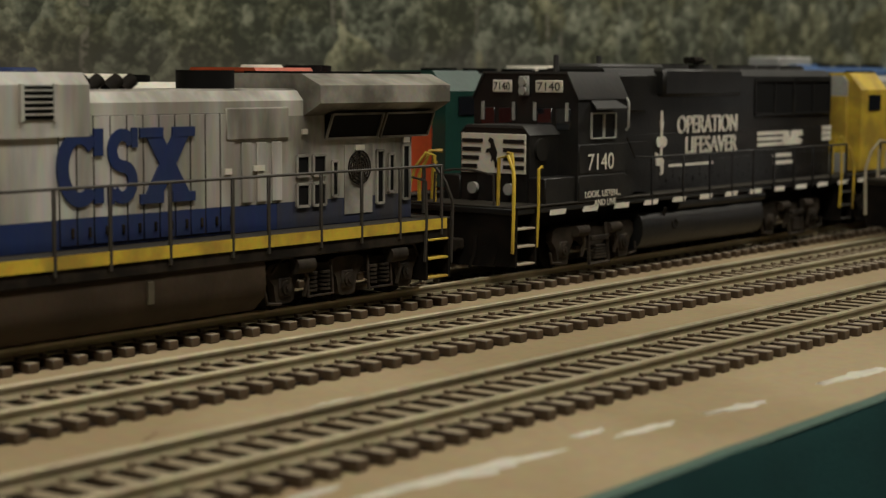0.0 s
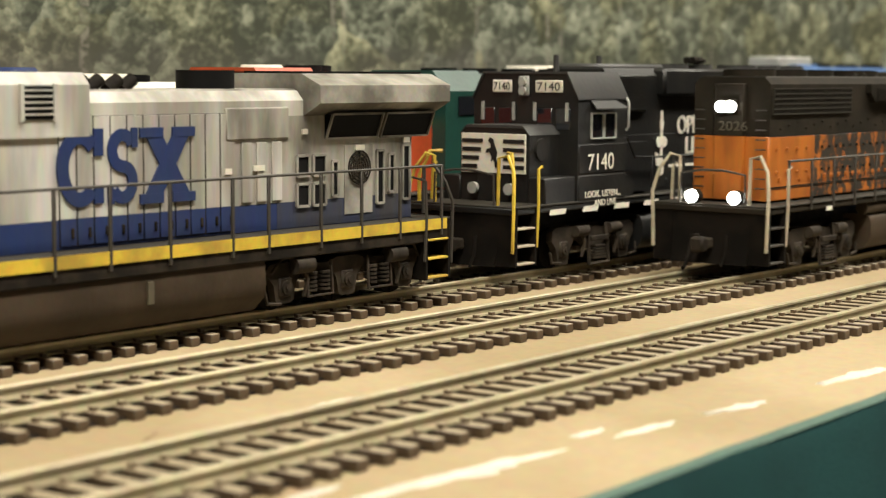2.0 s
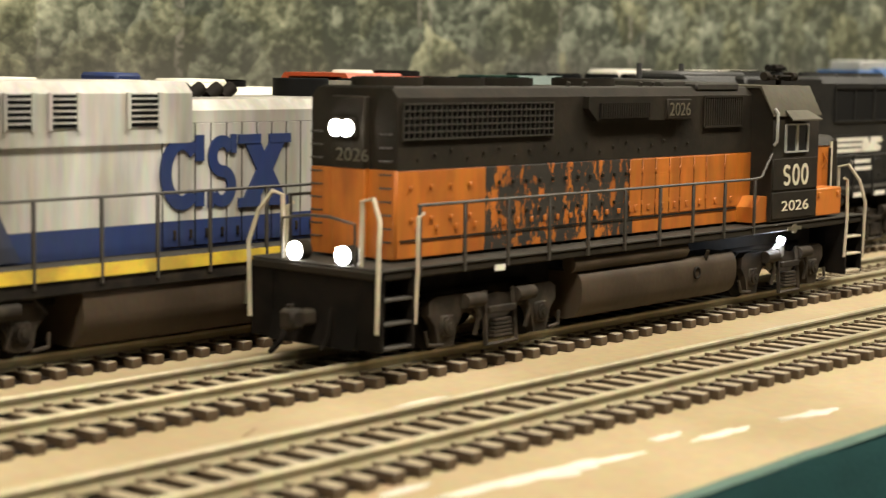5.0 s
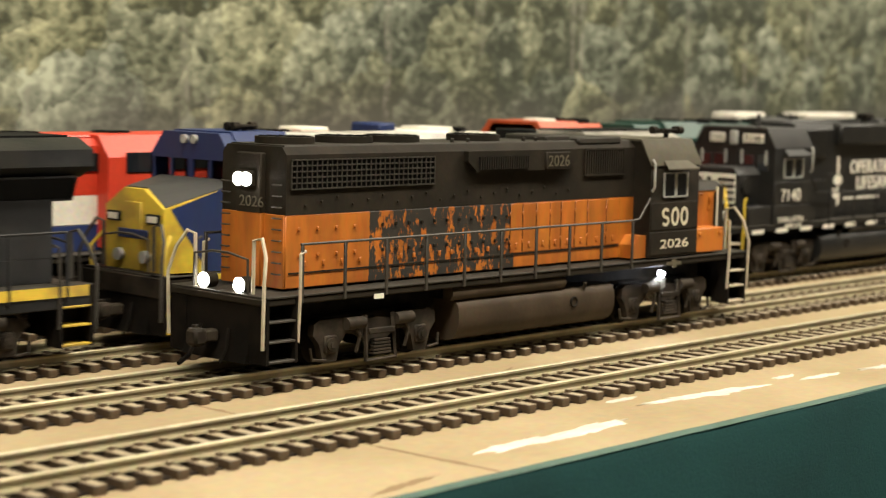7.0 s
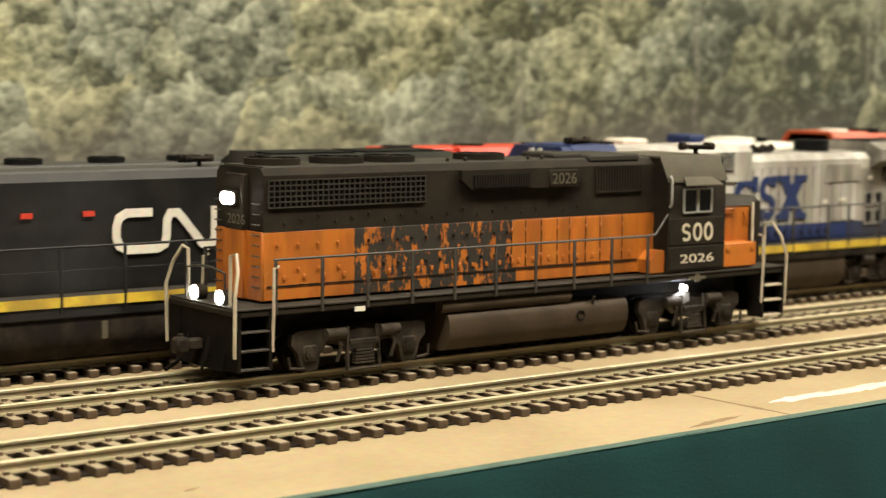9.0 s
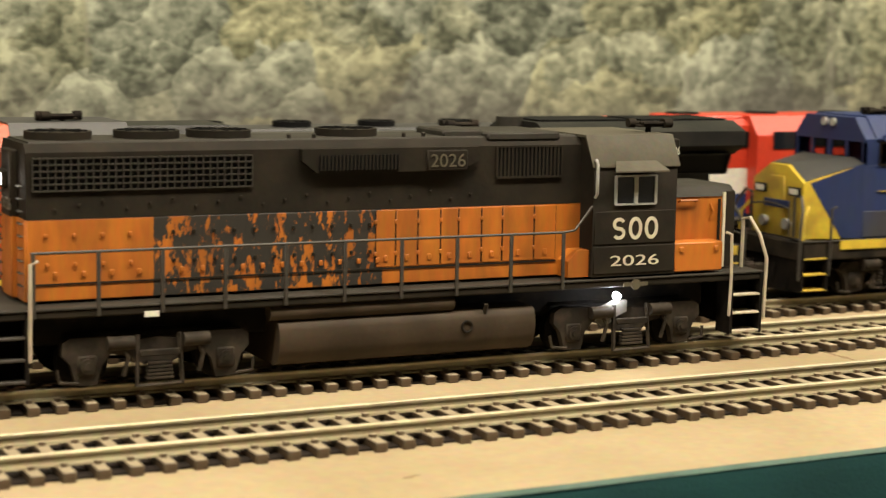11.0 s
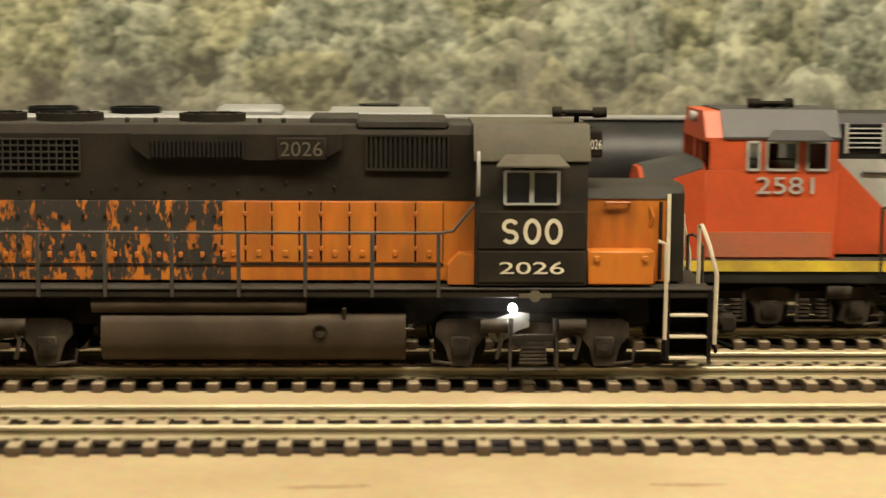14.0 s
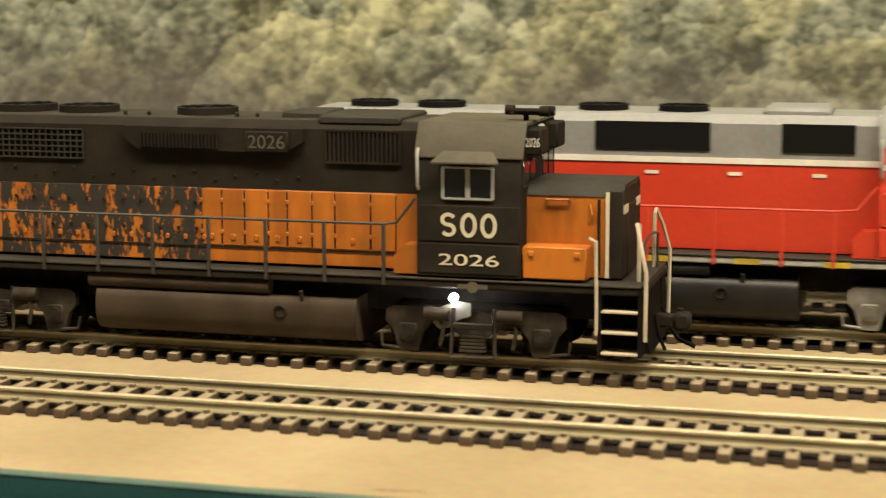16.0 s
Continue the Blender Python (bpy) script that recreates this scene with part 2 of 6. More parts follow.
def forest_print():
    """The printed woodland backdrop: rounded crowns of leaves, pale trunks, a hazy hillside above and brush along the foot."""
    m = bpy.data.materials.new("printed_forest_backdrop")
    m.use_nodes = True
    nt = m.node_tree
    b = nt.nodes["Principled BSDF"]
    b.inputs["Roughness"].default_value, b.inputs["Specular IOR Level"].default_value = 0.8, 0.1
    tc = nt.nodes.new("ShaderNodeTexCoord")

    def noise_tex(scale, detail, squash=1.0, rough=0.55):
        mp = nt.nodes.new("ShaderNodeMapping")
        mp.inputs["Scale"].default_value = (1, 1, squash)
        nt.links.new(tc.outputs["Object"], mp.inputs[0])
        n = nt.nodes.new("ShaderNodeTexNoise")
        n.inputs["Scale"].default_value, n.inputs["Detail"].default_value, n.inputs["Roughness"].default_value = scale, detail, rough
        nt.links.new(mp.outputs[0], n.inputs["Vector"])
        return n

    def calc(op, a, bb=0.0, c=0.0):
        k = nt.nodes.new("ShaderNodeMath")
        k.operation = op
        for q, v in enumerate((a, bb, c)):
            if isinstance(v, (int, float)):
                k.inputs[q].default_value = v
            else:
                nt.links.new(v, k.inputs[q])
        return k.outputs[0]

    def blend(f, a, bb, mode="MIX"):
        k = nt.nodes.new("ShaderNodeMix")
        k.data_type, k.blend_type = "RGBA", mode
        for sock, v in ((k.inputs[0], f), (k.inputs[6], a), (k.inputs[7], bb)):
            if isinstance(v, tuple):
                sock.default_value = (*v, 1)
            elif isinstance(v, float):
                sock.default_value = v
            else:
                nt.links.new(v, sock)
        return k.outputs[2]

    def span(v, a, bb, lo, hi):
        k = nt.nodes.new("ShaderNodeMapRange")
        nt.links.new(v, k.inputs[0])
        for q, w in enumerate((a, bb, lo, hi)):
            k.inputs[q + 1].default_value = w
        return k.outputs[0]

    big, clump, leaf, wob = noise_tex(9, 3, 0.8), noise_tex(90, 4, 1.1, 0.6), noise_tex(230, 4, 1.4, 0.6), noise_tex(60, 3)
    sep = nt.nodes.new("ShaderNodeSeparateXYZ")
    nt.links.new(tc.outputs["Object"], sep.inputs[0])
    moved = nt.nodes.new("ShaderNodeVectorMath")
    moved.operation = "MULTIPLY_ADD"
    nt.links.new(wob.outputs[1], moved.inputs[0])
    moved.inputs[1].default_value = (0.022, 0.0, 0.022)
    nt.links.new(tc.outputs["Object"], moved.inputs[2])

    def crowns(scale):
        """Light on the shoulder of each crown, dark below it, and a number of its own."""
        vor = nt.nodes.new("ShaderNodeTexVoronoi")
        vor.inputs["Scale"].default_value = scale
        nt.links.new(moved.outputs[0], vor.inputs["Vector"])
        dif = nt.nodes.new("ShaderNodeVectorMath")
        dif.operation = "SUBTRACT"
        nt.links.new(moved.outputs[0], dif.inputs[0])
        nt.links.new(vor.outputs["Position"], dif.inputs[1])
        sp = nt.nodes.new("ShaderNodeSeparateXYZ")
        nt.links.new(dif.outputs[0], sp.inputs[0])
        sl = calc("MULTIPLY", calc("SUBTRACT", sp.outputs[2], calc("MULTIPLY", sp.outputs[0], 0.35)), scale)
        own = nt.nodes.new("ShaderNodeSeparateColor")
        nt.links.new(vor.outputs["Color"], own.inputs[0])
        return sl, own

    s1, own1 = crowns(34)
    s2, own2 = crowns(85)
    v = calc("MULTIPLY_ADD", s1, 0.10, calc("MULTIPLY_ADD", s2, 0.12, -0.12))
    v = calc("MULTIPLY_ADD", clump.outputs[0], 0.50, v)
    v = calc("MULTIPLY_ADD", leaf.outputs[0], 0.54, v)
    v = calc("MULTIPLY_ADD", own1.outputs[0], 0.10, v)
    v = calc("MULTIPLY_ADD", big.outputs[0], 0.12, v)
    # the print's leaf tones get darker from x = 0.1 to 0.42
    v = calc("SUBTRACT", v, span(sep.outputs[0], 0.1, 0.42, -0.02, 0.095))
    rp = nt.nodes.new("ShaderNodeValToRGB")
    el = rp.color_ramp.elements
    el[0].position, el[0].color = 0.34, (0.052, 0.056, 0.040, 1)
    el[1].position, el[1].color = 0.70, (0.46, 0.465, 0.335, 1)
    for pos, c in ((0.43, (0.105, 0.112, 0.078, 1)), (0.52, (0.20, 0.208, 0.15, 1)), (0.60, (0.30, 0.306, 0.222, 1))):
        e = el.new(pos)
        e.color = c
    nt.links.new(v, rp.inputs[0])
    rt = nt.nodes.new("ShaderNodeValToRGB")
    rt.color_ramp.elements[0].position, rt.color_ramp.elements[0].color = 0.25, (0.90, 0.94, 1.0, 1)
    rt.color_ramp.elements[1].position, rt.color_ramp.elements[1].color = 0.95, (1.02, 1.0, 0.87, 1)
    nt.links.new(own1.outputs[1], rt.inputs[0])
    col = blend(1.0, rp.outputs[0], rt.outputs[0], "MULTIPLY")
    # thin pale trunks
    trunk = noise_tex(120, 2, 0.05)
    col = blend(calc("MULTIPLY", span(trunk.outputs[0], 0.64, 0.70, 0.0, 0.55), span(leaf.outputs[0], 0.42, 0.56, 1.0, 0.0)), col, (0.30, 0.285, 0.235))
    # far hillside in haze
    height = calc("MULTIPLY_ADD", big.outputs[0], 0.05, sep.outputs[2])
    col = blend(span(height, 0.135, 0.20, 0.0, 0.66), col, (0.33, 0.352, 0.265))
    # brushy strip of soil along the foot
    col = blend(span(calc("MULTIPLY_ADD", wob.outputs[0], 0.02, height), 0.072, 0.105, 0.8, 0.0), col, blend(leaf.outputs[0], (0.060, 0.055, 0.052), (0.135, 0.124, 0.113)))
    nt.links.new(col, b.inputs["Base Color"])
    return m


M["forest"] = forest_print()

# ---------------------------------------------------------------- mesh tools (millimetres)
def box(bm, x0, x1, y0, y1, z0, z1, bev=0.0):
    (x0, x1), (y0, y1), (z0, z1) = sorted((x0, x1)), sorted((y0, y1)), sorted((z0, z1))
    vs = [bm.verts.new(v) for v in ((x0, y0, z0), (x1, y0, z0), (x1, y1, z0), (x0, y1, z0), (x0, y0, z1), (x1, y0, z1), (x1, y1, z1), (x0, y1, z1))]
    fs = [bm.faces.new([vs[i] for i in q]) for q in ((3, 2, 1, 0), (4, 5, 6, 7), (0, 1, 5, 4), (1, 2, 6, 5), (2, 3, 7, 6), (3, 0, 4, 7))]
    if bev:
        es = list({e for f in fs for e in f.edges})
        bmesh.ops.bevel(bm, geom=es, offset=bev, segments=1, affect="EDGES", clamp_overlap=True)
    return bm


def prism(bm, pts, y0, y1):
    """A polygon in x and z, drawn out from y0 to y1."""
    a = [bm.verts.new((x, y0, z)) for x, z in pts]
    b = [bm.verts.new((x, y1, z)) for x, z in pts]
    n = len(pts)
    fs = [bm.faces.new(a), bm.faces.new(b[::-1])]
    fs += [bm.faces.new((a[i], b[i], b[(i + 1) % n], a[(i + 1) % n])) for i in range(n)]
    bmesh.ops.recalc_face_normals(bm, faces=fs)
    return bm


def loft(bm, pts, x0, x1):
    """A polygon in y and z, drawn out from x0 to x1."""
    a = [bm.verts.new((x0, y, z)) for y, z in pts]
    b = [bm.verts.new((x1, y, z)) for y, z in pts]
    n = len(pts)
    fs = [bm.faces.new(a), bm.faces.new(b[::-1])]
    fs += [bm.faces.new((a[i], b[i], b[(i + 1) % n], a[(i + 1) % n])) for i in range(n)]
    bmesh.ops.recalc_face_normals(bm, faces=fs)
    return bm


def tube(bm, pts, r, seg=6):
    """A round bar along a line of points."""
    pts = [Vector(q) for q in pts]
    rings = []
    for i, q in enumerate(pts):
        d = (pts[min(i + 1, len(pts) - 1)] - pts[max(i - 1, 0)]).normalized()
        a = d.orthogonal().normalized() if i == 0 else (rings[-1][1] - d * rings[-1][1].dot(d)).normalized()
        b = d.cross(a)
        rings.append(([bm.verts.new(q + (a * math.cos(t) + b * math.sin(t)) * r) for t in (2 * math.pi * k / seg for k in range(seg))], a))
    for (p0, _), (p1, _) in zip(rings, rings[1:]):
        for k in range(seg):
            bm.faces.new((p0[k], p0[(k + 1) % seg], p1[(k + 1) % seg], p1[k]))
    bm.faces.new(rings[0][0][::-1])
    bm.faces.new(rings[-1][0])
    return bm


def cyl(bm, p0, p1, r, seg=16):
    return tube(bm, (p0, p1), r, seg)


def mesh_of(name, bm, material):
    for v in bm.verts:
        v.co *= 0.001
    me = bpy.data.meshes.new(name)
    bm.to_mesh(me)
    bm.free()
    me.polygons.foreach_set("use_smooth", [True] * len(me.polygons))
    me.set_sharp_from_angle(angle=radians(38))
    me.materials.append(material)
    return me


def part(name, bm, material, parent=None, label=""):
    o = new(name, mesh_of(name, bm, material))
    if parent:
        o.parent = parent
    if label:
        o["label"] = label
    return o


def thing(name, bm, material, label, category, group="", kind=""):
    return tagged(part(name, bm, material), label, category, group, kind)


def lettering(name, text, material, parent, x, y, z, height, width=None, face=-1, label="", axis="y"):
    """Flat raised writing on a side (axis y) or an end (axis x) of a thing, centred at the place."""
    cu = bpy.data.curves.new(name, "FONT")
    cu.body, cu.size, cu.extrude, cu.align_x = text, height * 1.38, 0.06, "CENTER"
    tmp = bpy.data.objects.new(name, cu)
    scene.collection.objects.link(tmp)
    me = bpy.data.meshes.new_from_object(tmp.evaluated_get(bpy.context.evaluated_depsgraph_get()))
    bpy.data.objects.remove(tmp)
    xs = [v.co.x for v in me.vertices]
    ys = [v.co.y for v in me.vertices]
    cx, cy, k = (min(xs) + max(xs)) / 2, (min(ys) + max(ys)) / 2, (width / (max(xs) - min(xs)) if width else 1.0)
    for v in me.vertices:
        a, b, c = (v.co.x - cx) * k, v.co.y - cy, v.co.z
        if axis == "y":
            v.co = ((x + a) * 0.001, (y + face * c) * 0.001, (z + b) * 0.001) if face < 0 else ((x - a) * 0.001, (y + c) * 0.001, (z + b) * 0.001)
        else:
            v.co = ((x + face * c) * 0.001, (y + face * a) * 0.001, (z + b) * 0.001)
    me.materials.clear()
    me.materials.append(material)
    o = new(name, me)
    o.parent = parent
    if label:
        o["label"] = label
    return o


def B():
    return bmesh.new()


def band(bm, line, w, y0, y1):
    """A flat strip of width w along a line of (x, z) points, from y0 to y1."""
    pv = [Vector((a, 0, z)) for a, z in line]
    edge = []
    for k, p in enumerate(pv):
        t0 = (p - pv[k - 1]).normalized() if k else (pv[1] - p).normalized()
        t1 = (pv[k + 1] - p).normalized() if k < len(pv) - 1 else t0
        tv = (t0 + t1).normalized()
        nv = Vector((-tv.z, 0, tv.x)) * (w / 2 / max(0.6, tv.dot(t1)))
        edge.append([bm.verts.new((q.x, yy, q.z)) for q in (p + nv, p - nv) for yy in (y1, y0)])
    for e, f in zip(edge, edge[1:]):
        for m0, m1 in ((0, 2), (2, 3), (3, 1), (1, 0)):
            bm.faces.new((e[m0], e[m1], f[m1], f[m0]))
    bm.faces.new([edge[0][k] for k in (0, 1, 3, 2)])
    bm.faces.new([edge[-1][k] for k in (0, 2, 3, 1)])
    bmesh.ops.recalc_face_normals(bm, faces=bm.faces)
    return bm


def wave_line(cx, cz, rx, rz, mirror=1, ends=(25, 205)):
    """A double bend: the line of a waved mark, about its middle."""
    h = rz / 2
    up = [(cx + mirror * rx * math.cos(radians(a)), cz + h + h * math.sin(radians(a))) for a in range(ends[0], 271, 15)]
    low = [(cx + mirror * rx * math.cos(radians(a)), cz - h + h * math.sin(radians(a))) for a in range(75, ends[0] - 181, -15)]
    return up + low


# ---------------------------------------------------------------- the table, its cloth, the backdrop and the hall
def edge_at(x):
    return EDGE + 0.013 * x


TOP = 0.0


def build_table():
    bm = B()
    n = 60
    rows = []
    for i in range(n + 1):
        x = -1500 + 3600 * i / n
        rows.append([bm.verts.new((x, edge_at(x), TOP)), bm.verts.new((x, 240, TOP)), bm.verts.new((x, 240, -14)), bm.verts.new((x, edge_at(x), -14))])
    for a, b in zip(rows, rows[1:]):
        for k in range(4):
            bm.faces.new((a[k], b[k], b[(k + 1) % 4], a[(k + 1) % 4]))
    bm.faces.new(rows[0])
    bm.faces.new(rows[-1][::-1])
    bmesh.ops.recalc_face_normals(bm, faces=bm.faces)
    thing("ground", bm, M["board"], "tan painted plywood layout board with stains", "layout board", kind="structure")
    # cloth skirt, gathered into shallow folds, and its hem pinned over the board's edge
    bm = B()
    cols = []
    for i in range(721):
        x = -1500 + 5 * i
        w = noise.noise((x * 0.012, 0, 0)) * 5 + noise.noise((x * 0.05, 3, 0)) * 1.2
        cols.append([bm.verts.new((x, edge_at(x) - 1.2 + noise.noise((x * 0.03, 9, 0)) * 0.5, TOP + 0.7)), bm.verts.new((x, edge_at(x) - 3.0, -3)),
                     bm.verts.new((x, edge_at(x) - 7 - w * 0.5, -40)), bm.verts.new((x, edge_at(x) - 12 - w, -160)), bm.verts.new((x, edge_at(x) - 18 - w * 1.5, -900))])
    for a, b in zip(cols, cols[1:]):
        for k in range(4):
            bm.faces.new((a[k], a[k + 1], b[k + 1], b[k]))
    o = thing("table_skirt", bm, M["cloth"], "dark green cloth skirt hanging from the board's edge", "table skirt", kind="structure")
    for f in o.data.polygons:
        f.use_smooth = True
    bm = B()
    strip = []
    for i in range(721):
        x = -1500 + 5 * i
        w = noise.noise((x * 0.06, 5, 0)) * 0.5
        strip.append([bm.verts.new((x, edge_at(x) - 1.6 + w * 0.3, TOP + 0.5)), bm.verts.new((x, edge_at(x) - 0.6, TOP + 1.0)), bm.verts.new((x, edge_at(x) + 1.4 + w, TOP + 0.6)), bm.verts.new((x, edge_at(x) + 1.6 + w, TOP))])
    for a, b in zip(strip, strip[1:]):
        for k in range(3):
            bm.faces.new((a[k], b[k], b[k + 1], a[k + 1]))
    thing("trim", bm, M["hem"], "greyish green hem of the cloth along the edge", "cloth hem", kind="structure")
    # backdrop
    bm = B()
    box(bm, -1500, 2100, 236, 240, 0, 520)
    thing("backdrop", bm, M["forest"], "printed backdrop of a hazy wooded hillside", "backdrop", kind="structure")
    # hall
    for nm, c, mt in (("floor", (-3000, 3500, -3000, 2500, -960, -930), "floor"), ("ceiling", (-3000, 3500, -3000, 2500, 1500, 1530), "ceil"),
                      ("wall_south", (-3000, 3500, -3040, -3000, -960, 1530), "wall"), ("wall_north", (-3000, 3500, 2500, 2540, -960, 1530), "wall"),
                      ("wall_west", (-3040, -3000, -3040, 2540, -960, 1530), "wall"), ("wall_east", (3500, 3540, -3040, 2540, -960, 1530), "wall")):
        bm = B()
        box(bm, *c)
        thing(nm, bm, M[mt], "plain painted exhibition hall surface", nm.split("_")[0], kind="structure")
    for lx, ly in LAMPS:
        bm = B()
        box(bm, lx * 1000 - 560, lx * 1000 + 560, ly * 1000 - 150, ly * 1000 + 150, 1440, 1500, 6)
        t = thing("ceiling_light", bm, M["ceil"], "long white ceiling light with a warm glowing diffuser", "ceiling light", "ceiling lights")
        bm = B()
        box(bm, lx * 1000 - 550, lx * 1000 + 550, ly * 1000 - 140, ly * 1000 + 140, 1436, 1440)
        part("diffuser", bm, M["tube"], t, "glowing diffuser")


def blot(cx, cy, lx, ly, ang, seed, mt, name, label, h=0.35):
    """A thin, ragged dab of paint or filler on the board."""
    rng = random.Random(seed)
    bm = B()
    n = 64
    top, bot = [], []
    ca, sa = math.cos(radians(ang)), math.sin(radians(ang))
    for i in range(n):
        t = 2 * math.pi * i / n
        k = 1 + 0.5 * noise.noise((math.cos(t) * 2.2 + seed, math.sin(t) * 2.2, 0)) + 0.5 * noise.noise((math.cos(t) * 6 + seed, math.sin(t) * 6, 3)) + rng.uniform(-0.07, 0.07)
        u, v = math.cos(t) * lx * k, math.sin(t) * ly * k * (0.7 + 0.6 * abs(noise.noise((math.cos(t) * 2.5, seed, 1))))
        x, y = cx + u * ca - v * sa, cy + u * sa + v * ca
        bot.append(bm.verts.new((x, y, TOP + 0.02)))
        top.append(bm.verts.new((cx + (x - cx) * 0.93, cy + (y - cy) * 0.86, TOP + h * (0.7 + 0.3 * noise.noise((x * 0.3, y * 0.3, 0))))))
    bm.faces.new(top)
    for i in range(n):
        bm.faces.new((bot[i], bot[(i + 1) % n], top[(i + 1) % n], top[i]))
    thing(name, bm, M[mt], label, "paint patch", "dried dabs on the board", "structure")


def build_marks():
    w = "ragged dab of dried white paint on the tan board"
    for i, (cx, cy, lx, ly, ang) in enumerate(((43, -87.5, 12, 2.6, 2), (67, -87, 12, 3.2, 6), (52, -89, 9, 1.6, -4), (119, -79.5, 19, 2.4, -5), (156, -78, 4, 1.3, 0), (165, -83.5, 8, 1.5, -4), (191, -86, 8, 1.6, -6), (234, -88, 13, 2.2, -4),
                                               (98, -71, 5, 1.4, 0), (150, -29, 7, 1.0, 4))):
        blot(cx, cy, lx, ly, ang, 3 + i * 7, "paint", "paint_patch", w)
    for i, (cx, cy, lx, ly, ang) in enumerate(((20, -84, 21, 0.9, -87), (19, -19, 9, 0.8, -89), (-1, -97.5, 9, 1.5, 10), (-134, -88, 2, 0.6, 20), (-270, -91, 7, 1.0, 3), (-308, -103, 8, 1.3, -4), (-349, -102, 4, 0.8, 8), (-208, -90, 6, 0.9, 0), (110, -26, 4, 0.6, 30))):
        blot(cx, cy, lx, ly, ang, 40 + i * 5, "crack", "board_stain", "brown crack and stain in the board's paint", 0.08)


# ---------------------------------------------------------------- track
def build_track(y0, name, label, lean=0.0, first=-760.0, count=300):
    bm = B()
    prof_foot = [(-1.3, 2.0), (1.3, 2.0), (1.2, 2.35), (0.35, 2.6), (0.35, 3.75), (-0.35, 3.75), (-0.35, 2.6), (-1.2, 2.35)]
    root = new(name)
    tagged(root, label, "model track", "parallel tracks on the board")
    root.matrix_world = pose(0, y0 * 0.001, 0, 0, 0, math.degrees(lean))
    for s in (-8.6, 8.6):
        bm = B()
        loft(bm, [(s + a, z) for a, z in prof_foot], -1450, 2050)
        r = part("rail", bm, M["railweb"], root, "tarnished nickel silver rail")
        bm = B()
        loft(bm, [(s - 0.62, 3.75), (s + 0.62, 3.75), (s + 0.62, 4.25), (s + 0.42, RAIL), (s - 0.42, RAIL), (s - 0.62, 4.25)], -1450, 2050)
        part("rail_head", bm, M["railtop"], r, "shiny worn rail head")
    # flat dark brown strip on the board, filling the gaps between ties
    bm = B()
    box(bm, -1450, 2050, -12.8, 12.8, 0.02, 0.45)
    part("tie_gap_strip", bm, M["tie_gap"], root, "dark brown strip between the ties")

    def tie(b, x, dx=0.0):
        box(b, x - 1.3, x + 1.3, -14.9 + dx, 14.9 + dx, TOP + 0.03, 2.0, 0.18)
        for s in (-8.6, 8.6):
            for e in (-1.75, 1.75):
                box(b, x - 0.55, x + 0.55, s + e - 0.55, s + e + 0.55, 2.0, 2.75)
    bm = B()
    tie(bm, 0)
    me = mesh_of("tie", bm, M["tie"])
    rng = random.Random(int(y0))
    for i in range(count):
        o = new("tie", me)
        o.parent = root
        o.matrix_basis = pose((first + i * 6.1 + rng.uniform(-0.12, 0.12)) * 0.001, rng.uniform(-0.15, 0.15) * 0.001, 0, 0, 0, rng.uniform(-0.6, 0.6))
    bm = B()
    xs = [first - 6.1 * k for k in range(1, 100)] + [first + 6.1 * (count + k) for k in range(0, 160)]
    for x in xs:
        if -1440 < x < 2040:
            tie(bm, x)
    tagged(part("far_ties", bm, M["tie"], root), kind="stuff")


